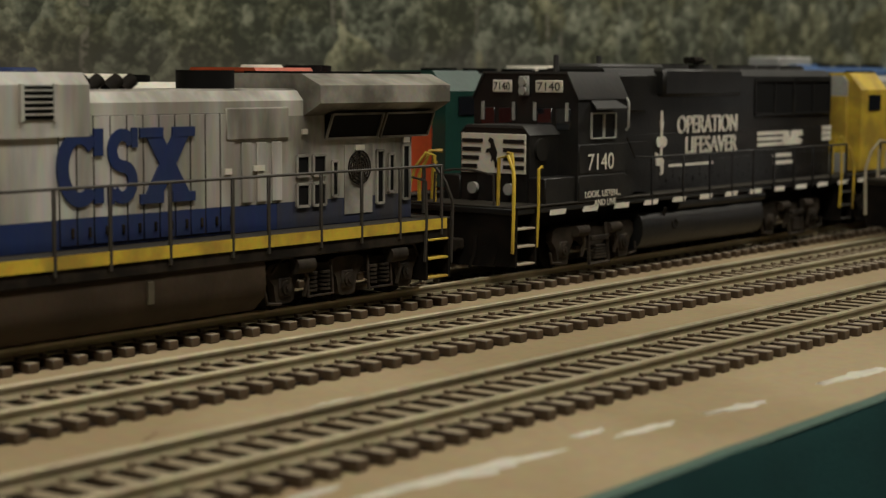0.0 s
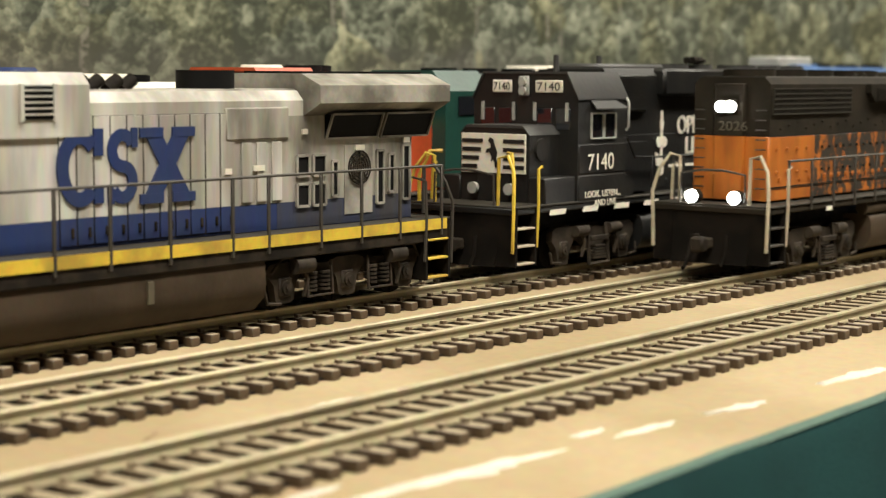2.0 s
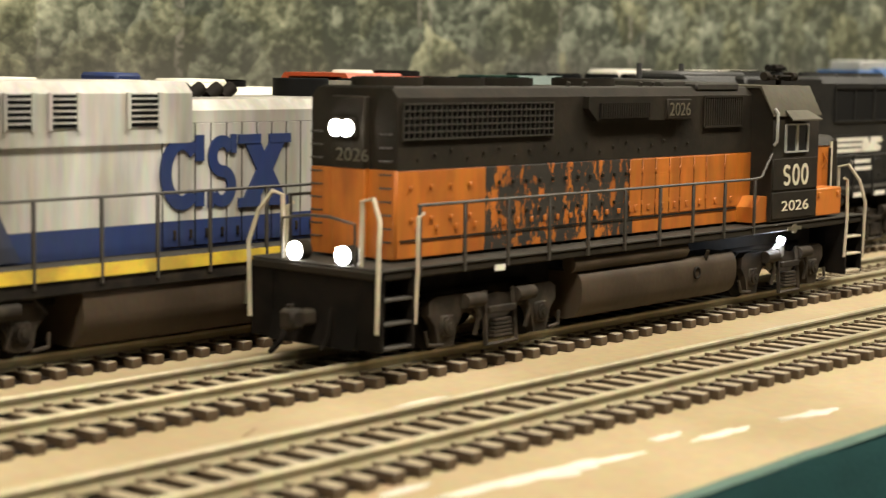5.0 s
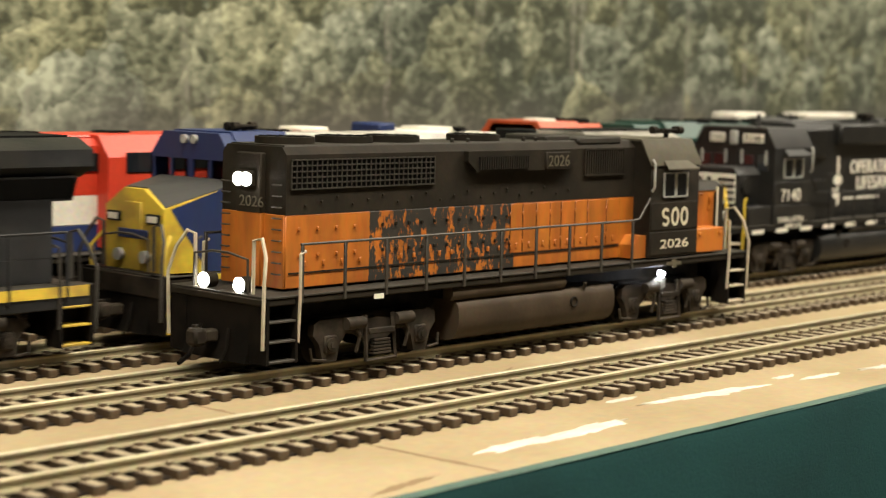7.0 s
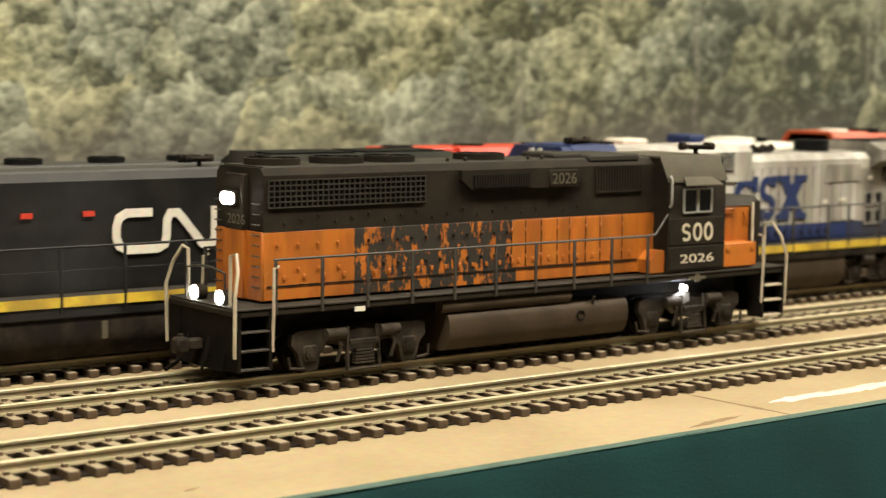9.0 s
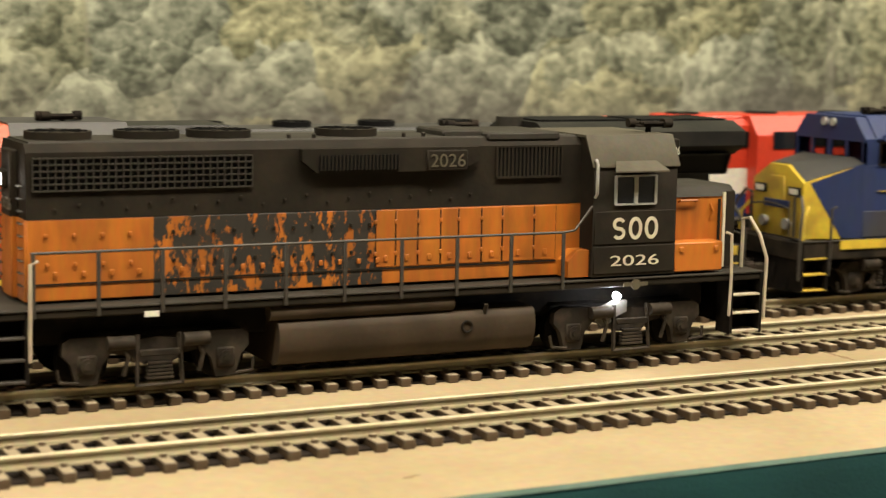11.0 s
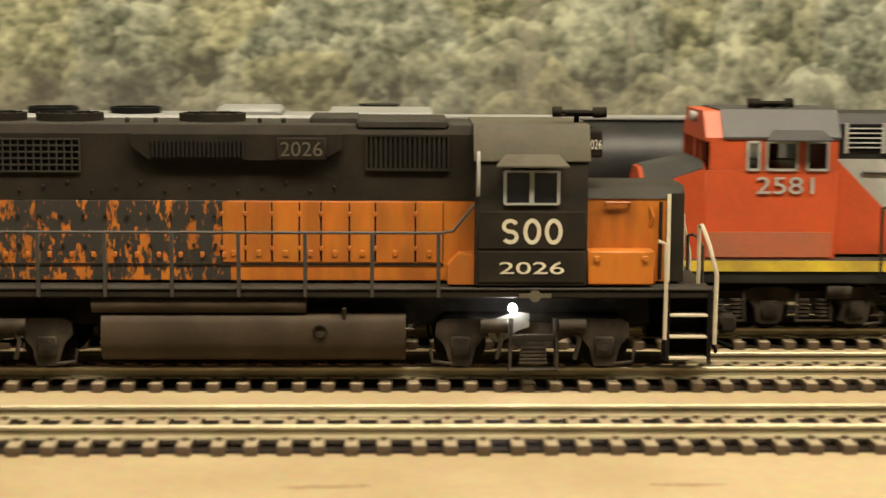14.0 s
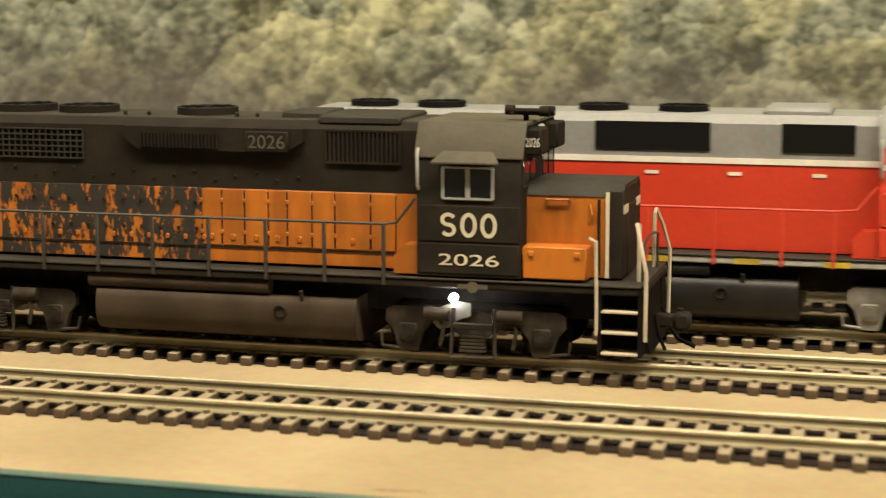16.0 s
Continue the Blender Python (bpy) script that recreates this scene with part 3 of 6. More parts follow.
# ---------------------------------------------------------------- rolling stock
def truck(parent, xc, axles, spacing, mt="under", moving=None):
    """A truck: bolster with two cast side frames, springs, cylinders and turning wheel sets."""
    bm = B()
    half = spacing * (axles - 1) / 2
    box(bm, xc - half - 4, xc + half + 4, -9, 9, 12.5, 16.5, 0.8)
    t = part("truck", bm, M["under"], parent)
    xs = [xc - half + spacing * i for i in range(axles)]
    for s in (-1, 1):
        bm = B()
        ya, yb = s * 12.6, s * 14.6
        # arched side frame
        pts = [(xc - half - 6.5, 13.2), (xc - half - 5, 15.0)]
        for i, x in enumerate(xs):
            pts += [(x - 3.4, 15.4), (x + 3.4, 15.4)]
            if i < axles - 1:
                pts += [((x + xs[i + 1]) / 2 - 4, 14.4), ((x + xs[i + 1]) / 2 + 4, 14.4)]
        pts += [(xc + half + 5, 15.0), (xc + half + 6.5, 13.2)]
        for i in range(axles - 1, -1, -1):
            x = xs[i]
            pts += [(x + 5.4, 12.6), (x + 3.6, 10.6), (x + 2.8, 6.9), (x + 1.6, 6.4), (x - 1.6, 6.4), (x - 2.8, 6.9), (x - 3.6, 10.6), (x - 5.4, 12.6)]
            if i > 0:
                mxx = (x + xs[i - 1]) / 2
                pts += [(mxx + 4.6, 11.9), (mxx + 3.0, 11.2), (mxx - 3.0, 11.2), (mxx - 4.6, 11.9)]
        if axles == 2:
            # wide pedestals at the axles, thin arched bars between them and the middle
            pts = [(xs[0] - 3.0, 8.6), (xs[0] - 3.6, 10.4), (xs[0] - 5.4, 12.4), (xs[0] - 5.2, 15.0), (xs[0] - 3.6, 16.0), (xs[0] + 4.6, 16.0), (xs[0] + 8.2, 14.6), (xc, 15.4),
                   (xs[1] - 8.2, 14.6), (xs[1] - 4.6, 16.0), (xs[1] + 3.6, 16.0), (xs[1] + 5.2, 15.0), (xs[1] + 5.4, 12.4), (xs[1] + 3.6, 10.4), (xs[1] + 3.0, 8.6)]
            pts += [(xs[1] + 2.7, 7.4), (xs[1] + 2.2, 5.8), (xs[1] - 2.2, 5.8), (xs[1] - 3.2, 9.8), (xs[1] - 5.2, 12.2), (xs[1] - 9.0, 11.6), (xc + 3.0, 9.6),
                    (xc - 3.0, 9.6), (xs[0] + 9.0, 11.6), (xs[0] + 5.2, 12.2), (xs[0] + 3.2, 9.8), (xs[0] + 2.2, 5.8), (xs[0] - 2.2, 5.8), (xs[0] - 2.7, 7.4)]
        prism(bm, pts, ya, yb)
        f = part("side_frame", bm, M[mt], t)
        for x in xs:
            bm = B()
            box(bm, x - 2.1, x + 2.1, s * 14.3, s * 15.1, 7.8, 12.2, 0.4)
            cyl(bm, (x, s * 14.4, 10.0), (x, s * 15.7, 10.0), 1.6, 14)
            cyl(bm, (x, s * 15.6, 10.0), (x, s * 16.0, 10.0), 0.8, 10)
            part("journal_box", bm, M[mt], f)
        bm = B()
        for x in (xs[0] + 7.0 if axles == 2 else xs[0] + 4.6, xs[-1] - 7.0 if axles == 2 else xs[-1] - 4.6):
            cyl(bm, (x - 2.9, s * 15.6, 14.6), (x + 2.9, s * 15.6, 14.6), 1.5 if axles == 2 else 1.9, 12)
            tube(bm, [(x, s * 15.6, 14.6), (x + 1.5, s * 16.0, 11.5), (x + 0.6, s * 15.6, 7.5)], 0.5)
        if axles > 2:
            tube(bm, [(xc - half - 5, s * 15.2, 13.4), (xc - half - 2, s * 15.8, 16.6), (xc, s * 15.8, 16.9), (xc + half + 2, s * 15.8, 16.6), (xc + half + 5, s * 15.2, 13.4)], 0.35)
        part("brake_gear", bm, M[mt], f)
        bm = B()
        if axles == 2:
            # swing hanger with its leaf pack in the middle of the frame
            tube(bm, [(xc - 4.6, s * 15.4, 16.2), (xc - 5.0, s * 16.4, 5.4), (xc + 5.0, s * 16.4, 5.4), (xc + 4.6, s * 15.4, 16.2)], 0.6, 4)
            box(bm, xc - 4.4, xc + 4.4, s * 15.9, s * 16.9, 11.6, 13.0, 0.2)
            for k in range(5):
                box(bm, xc - 3.0 + 0.1 * k, xc + 3.0 - 0.1 * k, s * 15.2, s * 17.0, 6.6 + k * 0.8, 7.15 + k * 0.8, 0.08)
        for i in range(axles - 1):
            mx_ = (xs[i] + xs[i + 1]) / 2
            if axles > 2:
                for dx in (-2.2, 2.2):
                    for k in range(5):
                        cyl(bm, (mx_ + dx, s * 14.9, 8.4 + k * 0.95), (mx_ + dx, s * 14.9, 8.95 + k * 0.95), 1.5, 10)
                tube(bm, [(mx_ - 4.0, s * 15.4, 15.0), (mx_ - 4.2, s * 15.9, 7.4), (mx_ + 4.2, s * 15.9, 7.4), (mx_ + 4.0, s * 15.4, 15.0)], 0.4)
        for e in (-1, 1):
            tube(bm, [(xc + e * (half + 2), s * 15.2, 6.4), (xc + e * (half + 6), s * 15.0, 6.8), (xc + e * (half + 6.4), s * 14.6, 9.5)], 0.4)
        part("spring_hanger", bm, M[mt], f)
    for x in xs:
        bm = B()
        cyl(bm, (0, -9.5, 0), (0, 9.5, 0), 1.0, 10)
        for s in (-1, 1):
            cyl(bm, (0, s * 7.7, 0), (0, s * 10.4, 0), 5.6, 26)
            cyl(bm, (0, s * 10.3, 0), (0, s * 10.6, 0), 3.4, 16)
            box(bm, -0.6, 0.6, s * 10.3, s * 10.8, -5.0, 5.0)
        w = part("wheel_set", bm, M["pit"], t)
        w.matrix_basis = pose(x * 0.001, 0, 0.0101)
        if moving is not None:
            moving.append((w, x))
    return t


def end_steps(parent, xe, d, mt="under", edge="steel", lower=8.0, grab="rail_paint", tall=36.0):
    """Pilot plate, step wells with treads, grab irons, coupler and hose at one end. d: +1 for the end towards +x."""
    bm = B()
    prism(bm, [(xe - d * 2.5, 22.5), (xe - d * 0.6, 22.5), (xe - d * 0.6, 13), (xe + d * 0.8, 7.2), (xe - d * 0.8, 7.2), (xe - d * 2.5, 12)], -11.4, 11.4)
    part("pilot", bm, M[mt], parent)
    for s in (-1, 1):
        bm = B()
        plan = [(xe - d * 0.4, 17.4), (xe - d * 0.4, 11.4), (xe - d * 10.0, 11.4), (xe - d * 10.0, 17.4), (xe - d * 9.2, 17.4), (xe - d * 9.2, 12.2), (xe - d * 1.2, 12.2), (xe - d * 1.2, 17.4)]
        lo = [bm.verts.new((x, s * y, lower - 0.6)) for x, y in plan]
        hi = [bm.verts.new((x, s * y, 22.4)) for x, y in plan]
        bm.faces.new(lo)
        bm.faces.new(hi[::-1])
        for i in range(8):
            bm.faces.new((lo[i], hi[i], hi[(i + 1) % 8], lo[(i + 1) % 8]))
        bmesh.ops.recalc_face_normals(bm, faces=bm.faces)
        st = part("step_well", bm, M[mt], parent)
        for z in (lower, lower + 4.6, lower + 9.2):
            bm = B()
            box(bm, xe - d * 1.2, xe - d * 9.2, s * 12.3, s * 17.5, z - 0.3, z + 0.2, 0.08)
            part("step", bm, M[edge], st)
        bm = B()
        tube(bm, [(xe + d * 0.4, s * 17.0, lower + 3), (xe + d * 0.5, s * 17.4, lower + 18), (xe - d * 1.0, s * 16.2, tall - 4), (xe - d * 2.2, s * 13.5, tall), (xe - d * 2.2, s * 10.6, tall - 0.6), (xe - d * 2.2, s * 10.4, 23)], 0.48)
        part("grab_iron", bm, M[grab], parent, "pale painted grab iron")
        bm = B()
        tube(bm, [(xe - d * 10.2, s * 17.2, lower + 4), (xe - d * 10.2, s * 17.7, lower + 14), (xe - d * 10.4, s * 17.5, tall - 3.6), (xe - d * 12, s * 17.4, tall - 3.0)], 0.42)
        part("grab_iron", bm, M[grab], parent, "pale painted grab iron")
    bm = B()
    box(bm, xe, xe + d * 5.5, -1.4, 1.4, 11.2, 14.2, 0.5)
    box(bm, xe + d * 4.2, xe + d * 8.0, -2.4, 1.6, 10.8, 14.8, 0.7)
    cyl(bm, (xe + d * 5.5, 0.8, 10.2), (xe + d * 5.5, 0.8, 15.4), 0.8, 8)
    part("coupler", bm, M["cast"], parent, "brown knuckle coupler")
    bm = B()
    tube(bm, [(xe + d * 0.8, 4.5, 15), (xe + d * 2.4, 4.6, 11), (xe + d * 4.5, 4.2, 7.8), (xe + d * 8.5, 3.0, 6.4)], 0.55)
    tube(bm, [(xe + d * 0.8, -5.5, 15), (xe + d * 1.8, -5.8, 10), (xe + d * 3.0, -5.2, 7.0)], 0.45)
    part("air_hose", bm, M[mt], parent)
    bm = B()
    tube(bm, [(xe - d * 1.2, -9.8, 23), (xe - d * 1.2, -9.6, 31), (xe - d * 1.2, -3, 32.0), (xe - d * 1.2, 3, 32.0), (xe - d * 1.2, 9.6, 31), (xe - d * 1.2, 9.8, 23)], 0.33)
    part("end_handrail", bm, M["steel"], parent)


def chassis(parent, x0, x1, sill_mat, z0=20.8, z1=23.0, stripe=None):
    bm = B()
    box(bm, x0, x1, -17.2, 17.2, z0, z1 - 0.5, 0.3)
    part("sill", bm, M[sill_mat], parent)
    bm = B()
    box(bm, x0 + 0.4, x1 - 0.4, -17.5, 17.5, z1 - 0.5, z1, 0.15)
    part("walkway", bm, M["roof"], parent)
    bm = B()
    box(bm, x0 + 12, x1 - 12, -8, 8, 13.5, z0, 0.5)
    part("underframe", bm, M["under"], parent)


def fan(parent, x, r, z, h, mt="roof"):
    bm = B()
    cyl(bm, (x, 0, z), (x, 0, z + h), r, 22)
    f = part("fan", bm, M[mt], parent)
    for k in range(6):
        a = math.pi * k / 6
        bm = B()
        tube(bm, [(x - r * 0.9 * math.cos(a), -r * 0.9 * math.sin(a), z + h + 0.05), (x + r * 0.9 * math.cos(a), r * 0.9 * math.sin(a), z + h + 0.05)], 0.18, 4)
        part("guard_bar", bm, M["grill"], f)


def grille(parent, x0, x1, z0, z1, y, nx, nz, frame_mat="soot", bar=0.22, depth=0.9):
    """A dark recess behind a frame and a lattice of bars, on both sides of a hood."""
    for s in (-1, 1):
        bm = B()
        box(bm, x0, x1, s * (y - 0.3), s * (y + 0.12), z0, z1)
        g = part("grille", bm, M["grill"], parent)
        bm = B()
        for i in range(nx + 1):
            x = x0 + (x1 - x0) * i / nx
            box(bm, x - bar, x + bar, s * (y + 0.1), s * (y + 0.45), z0, z1)
        for k in range(nz + 1):
            z = z0 + (z1 - z0) * k / nz
            box(bm, x0, x1, s * (y + 0.14), s * (y + 0.56), z - bar, z + bar)
        part("grille_lattice", bm, M[frame_mat], g)


def door_lines(parent, xs, z0, z1, y, mt, hinge_mat=None):
    """Hood doors told apart by raised lips, with hinges and latches."""
    hm = hinge_mat or mt
    for x, x2 in zip(xs, xs[1:]):
        for s in (-1, 1):
            bm = B()
            box(bm, x + 0.2, x2 - 0.2, s * (y - 0.2), s * (y + 0.24), z0, z1, 0.06)
            dr = part("hood_door", bm, M[mt], parent)
            for z in (z0 + 3.0, z1 - 2.6):
                bm = B()
                box(bm, x - 0.35, x + 0.35, s * (y + 0.1), s * (y + 0.42), z - 0.5, z + 0.5, 0.1)
                part("hinge", bm, M[hm], dr)
            xm = (x + x2) / 2
            bm = B()
            box(bm, xm - 0.5, xm + 0.5, s * (y + 0.1), s * (y + 0.5), z0 + 1.2, z0 + 2.6, 0.12)
            part("latch", bm, M[hm], dr)


def hood_profile(w, z0, z1, c=1.8):
    return [(-w, z0), (-w, z1 - c), (-w + c * 0.9, z1), (w - c * 0.9, z1), (w, z1 - c), (w, z0)]


def horn(parent, x, y, z, d=1):
    bm = B()
    box(bm, x - 3.4, x + 3.4, y - 1.6, y + 1.6, z + 1.1, z + 1.6, 0.1)
    box(bm, x - 0.5, x + 0.5, y - 0.5, y + 0.5, z - 0.6, z + 1.2)
    h = part("horn", bm, M["under"], parent)
    for dy, l, e in ((-1.5, 5.6, 1), (0, 6.4, 1), (1.5, 5.0, -1)):
        bm = B()
        tube(bm, [(x - d * e * 2.4, y + dy, z + 2.0), (x + d * e * l * 0.6, y + dy, z + 2.0)], 0.45, 8)
        cyl(bm, (x + d * e * l * 0.6, y + dy, z + 2.0), (x + d * e * l, y + dy, z + 2.0), 1.15, 12)
        part("trumpet", bm, M["under"], h)


def sunshade(parent, x0, x1, y, z, s, mt):
    bm = B()
    a = [(x0 + 2, s * y, z), (x1 - 2, s * y, z), (x1, s * (y + 3.2), z - 2.2), (x0, s * (y + 3.2), z - 2.2)]
    vs = [bm.verts.new(q) for q in a] + [bm.verts.new((q[0], q[1], q[2] - 0.35)) for q in a]
    for q in ((0, 1, 2, 3), (7, 6, 5, 4), (0, 4, 5, 1), (1, 5, 6, 2), (2, 6, 7, 3), (3, 7, 4, 0)):
        bm.faces.new([vs[i] for i in q])
    bmesh.ops.recalc_face_normals(bm, faces=bm.faces)
    part("sunshade", bm, M[mt], parent)


def cab_window(parent, x0, x1, z0, z1, y, s, frame="palegrey", mullion=True):
    bm = B()
    box(bm, x0, x1, s * (y - 0.2), s * (y + 0.15), z0, z1)
    w = part("window", bm, M["glass"], parent)
    bm = B()
    t = 0.35
    for q in ((x0 - t, x0 + t, z0, z1), (x1 - t, x1 + t, z0, z1), (x0, x1, z1 - t * 0.6, z1 + t * 0.6), (x0, x1, z0 - t * 0.6, z0 + t * 0.6)):
        box(bm, q[0], q[1], s * (y + 0.1), s * (y + 0.5), q[2], q[3])
    if mullion:
        xm = (x0 + x1) / 2
        box(bm, xm - 0.5, xm + 0.5, s * (y + 0.1), s * (y + 0.55), z0, z1)
    part("window_frame", bm, M[frame], w, "pale window frame")


def gp_cab(parent, d, x0, x1, zf, zr, mt_low, mt_up, roof_mt, w=17.4, zsplit=None):
    """A standard cab with a chamfered roof. d: +1 if its front looks towards +x. x0: rear, x1: front."""
    zc = zr - 6.8
    bm = B()
    loft(bm, [(-w, zf), (w, zf), (w, zc), (w - 3.6, zr), (-w + 3.6, zr), (-w, zc)], x0, x1)
    c = part("cab", bm, M[mt_low], parent)
    bm = B()
    e = 0.5
    loft(bm, [(-w - 0.35, zc - 0.3), (-w - 0.35, zc + 0.1), (-w + 3.4, zr + 0.4), (w - 3.4, zr + 0.4), (w + 0.35, zc + 0.1), (w + 0.35, zc - 0.3), (w - 3.7, zr - 0.2), (-w + 3.7, zr - 0.2)], x0 - d * e, x1 + d * e)
    part("roof", bm, M[roof_mt], c)
    for s in (-1, 1):
        a, b = sorted((x0 + d * 6.0, x1 - d * 6.2))
        cab_window(c, a, b, zf + 17.2, zf + 24.0, w, s)
        sunshade(c, a - 2.0, b + 2.0, w, zf + 27.6, s, roof_mt)
        bm = B()
        box(bm, x0 + d * 0.4, x1 - d * 0.4, s * (w - 0.1), s * (w + 0.25), zf + 0.6, zf + 7.2, 0.15)
        box(bm, x0 + d * 0.4, x1 - d * 0.4, s * (w - 0.1), s * (w + 0.22), zf + 7.7, zf + 15.6, 0.15)
        part("side_panel", bm, M[mt_up], c)
        bm = B()
        for yy in (s * 6.5, s * 12.5):
            box(bm, x1 - d * 0.2, x1 + d * 0.25, yy - 2.4, yy + 2.4, zf + 19.5, zf + 25.4, 0.2)
        part("windscreen", bm, M["glass"], c)
        bm = B()
        tube(bm, [(x0 + d * 0.4, s * (w + 0.2), zf + 19), (x0 + d * 0.4, s * (w + 1.0), zf + 20), (x0 + d * 0.4, s * (w + 1.0), zf + 27), (x0 + d * 0.4, s * (w + 0.2), zf + 28)], 0.4)
        part("mirror", bm, M["palegrey"], c)
    return c


def number_board(parent, text, x, y, z, wdt, hgt, d, bg="white", fg="nsblack"):
    bm = B()
    box(bm, x - d * 0.2, x + d * 0.3, y - wdt / 2, y + wdt / 2, z - hgt / 2, z + hgt / 2, 0.25)
    nb = part("number_board", bm, M[bg], parent)
    lettering("number", text, M[fg], nb, x + d * 0.36, y, z, hgt * 0.66, wdt * 0.82, face=d, axis="x")


def gp(name, label, group, d, u0, u1, cab, hood0, zs, mats, posts, tank, moving=None, truck_mt="cast", rail_mt="steel", grab="rail_paint", tr=(-59.0, 59.0), axles=2, spacing=30.6):
    """A road-switcher model. u runs along it with the cab end positive; d turns it. Everything is laid out about its own middle."""
    root = new(name)
    tagged(root, label, "model locomotive", group)
    X = lambda u: d * u
    zf, zr, zh, zn, split = zs
    chassis(root, *sorted((X(u0), X(u1))), mats["sill"])
    for xe, dd in ((X(u0), -d), (X(u1), d)):
        end_steps(root, xe, dd, mats.get("pilot", "pit"), edge="steel" if dd != d else mats.get("edge", "rail_paint"), grab=grab)
    for u in tr:
        truck(root, X(u), axles, spacing, truck_mt, moving)
    # hood: lower and upper colours, and a rounded roof
    bm = B()
    box(bm, X(hood0), X(cab[0] + 0.5), -11.4, 11.4, zf, split, 0.2)
    part("hood_side", bm, M[mats["low"]], root)
    bm = B()
    loft(bm, hood_profile(11.4, split, zh), *sorted((X(hood0), X(cab[0] + 0.5))))
    part("hood", bm, M[mats["up"]], root)
    bm = B()
    loft(bm, [(-9.8, zh - 0.2), (-9.4, zh + 0.35), (9.4, zh + 0.35), (9.8, zh - 0.2)], *sorted((X(hood0 + 1), X(cab[0]))))
    part("hood_roof", bm, M[mats["roof"]], root)
    # nose
    bm = B()
    loft(bm, [(-11.4, zf), (-11.4, zn - 2.4), (-9.6, zn - 0.4), (9.6, zn - 0.4), (11.4, zn - 2.4), (11.4, zf)], *sorted((X(cab[1] - 0.5), X(cab[2]))))
    part("nose", bm, M[mats["nose"]], root)
    bm = B()
    loft(bm, [(-11.6, zn - 2.6), (-9.7, zn - 0.4), (-8.9, zn), (8.9, zn), (9.7, zn - 0.4), (11.6, zn - 2.6), (9.6, zn - 0.8), (-9.6, zn - 0.8)], *sorted((X(cab[1]), X(cab[2] + 0.4))))
    part("nose_top", bm, M[mats["nosetop"]], root)
    bm = B()
    box(bm, X(cab[2] - 0.1), X(cab[2] + 0.5), -5.4, 5.4, zf, zn - 5, 0.2)
    part("nose_door", bm, M[mats["front"]], root)
    c = gp_cab(root, d, X(cab[0]), X(cab[1]), zf, zr, mats["cab"], mats["cab"], mats["cabroof"])
    # toolbox beside the nose
    for s in (-1, 1):
        bm = B()
        box(bm, X(cab[1] + 0.2), X(cab[1] + 14.5), s * 11.2, s * 16.9, zf, zf + 7.2, 0.3)
        part("battery_box", bm, M[mats["nose"]], root)
        bm = B()
        prism(bm, [(X(cab[0] - 0.2), zf), (X(cab[0] - 0.2), zf + 6.4), (X(cab[0] - 3.4), zf + 6.4), (X(cab[0] - 5.8), zf + 3.8), (X(cab[0] - 5.8), zf)], s * 11.3, s * 16.4)
        part("equipment_box", bm, M[mats["low"] if mats["low"] != "worn" else "orange"], root)
    # fuel tank
    bm = B()
    loft(bm, [(-13.0, 6.9), (-15.0, 7.7), (-16.3, 9.2), (-16.9, 11.2), (-17.0, 13.2), (-16.8, 15.2), (-16.2, 16.6), (-15.0, 17.3), (15.0, 17.3), (16.2, 16.6), (16.8, 15.2), (17.0, 13.2), (16.9, 11.2), (16.3, 9.2), (15.0, 7.7), (13.0, 6.9)], *sorted((X(tank[0]), X(tank[1]))))
    t = part("fuel_tank", bm, M[mats["tank"]], root)
    for s in (-1, 1):
        bm = B()
        tube(bm, [(X(tank[1] - 18) + 1.3 * math.cos(a), s * 17.1, 13.6 + 1.3 * math.sin(a)) for a in (2 * math.pi * i / 16 for i in range(17))], 0.3)
        part("filler_cap", bm, M["under"], t)
        bm = B()
        tube(bm, [(X(tank[1] - 13), s * 16.0, 16), (X(tank[1] - 13), s * 16.8, 18.5)], 0.5)
        part("vent_pipe", bm, M["under"], t)
    for s in (-1, 1):
        bm = B()
        cyl(bm, (X(tank[0] - 2), s * 14.8, 19.1), (X(tank[1] - 21), s * 14.8, 19.1), 1.9, 14)
        part("air_reservoir", bm, M[mats["tank"]], root)
    for s in (-1, 1):
        zr_ = zf + 11.0
        for u in posts:
            bm = B()
            box(bm, X(u) - 0.42, X(u) + 0.42, s * 17.1, s * 17.7, zf - 2.6, zr_, 0.1)
            part("stanchion", bm, M[rail_mt], root)
        bm = B()
        tube(bm, [(X(posts[0] - 0.5), s * 17.4, zr_)] + [(X(u), s * 17.4, zr_) for u in posts[1:]] + [(X(cab[0] - 4.8), s * 17.4, zr_ + 0.4), (X(cab[0] - 0.3), s * 17.6, zr_ + 6.0)], 0.34)
        part("handrail", bm, M[rail_mt], root)
    # headlamp housing on the cab front
    bm = B()
    box(bm, X(cab[1]), X(cab[1] + 1.2), -1.6, 1.6, zr - 6.2, zr - 0.8, 0.3)
    part("headlight", bm, M["palegrey"], c)
    return root, c, X


WHEELS = []


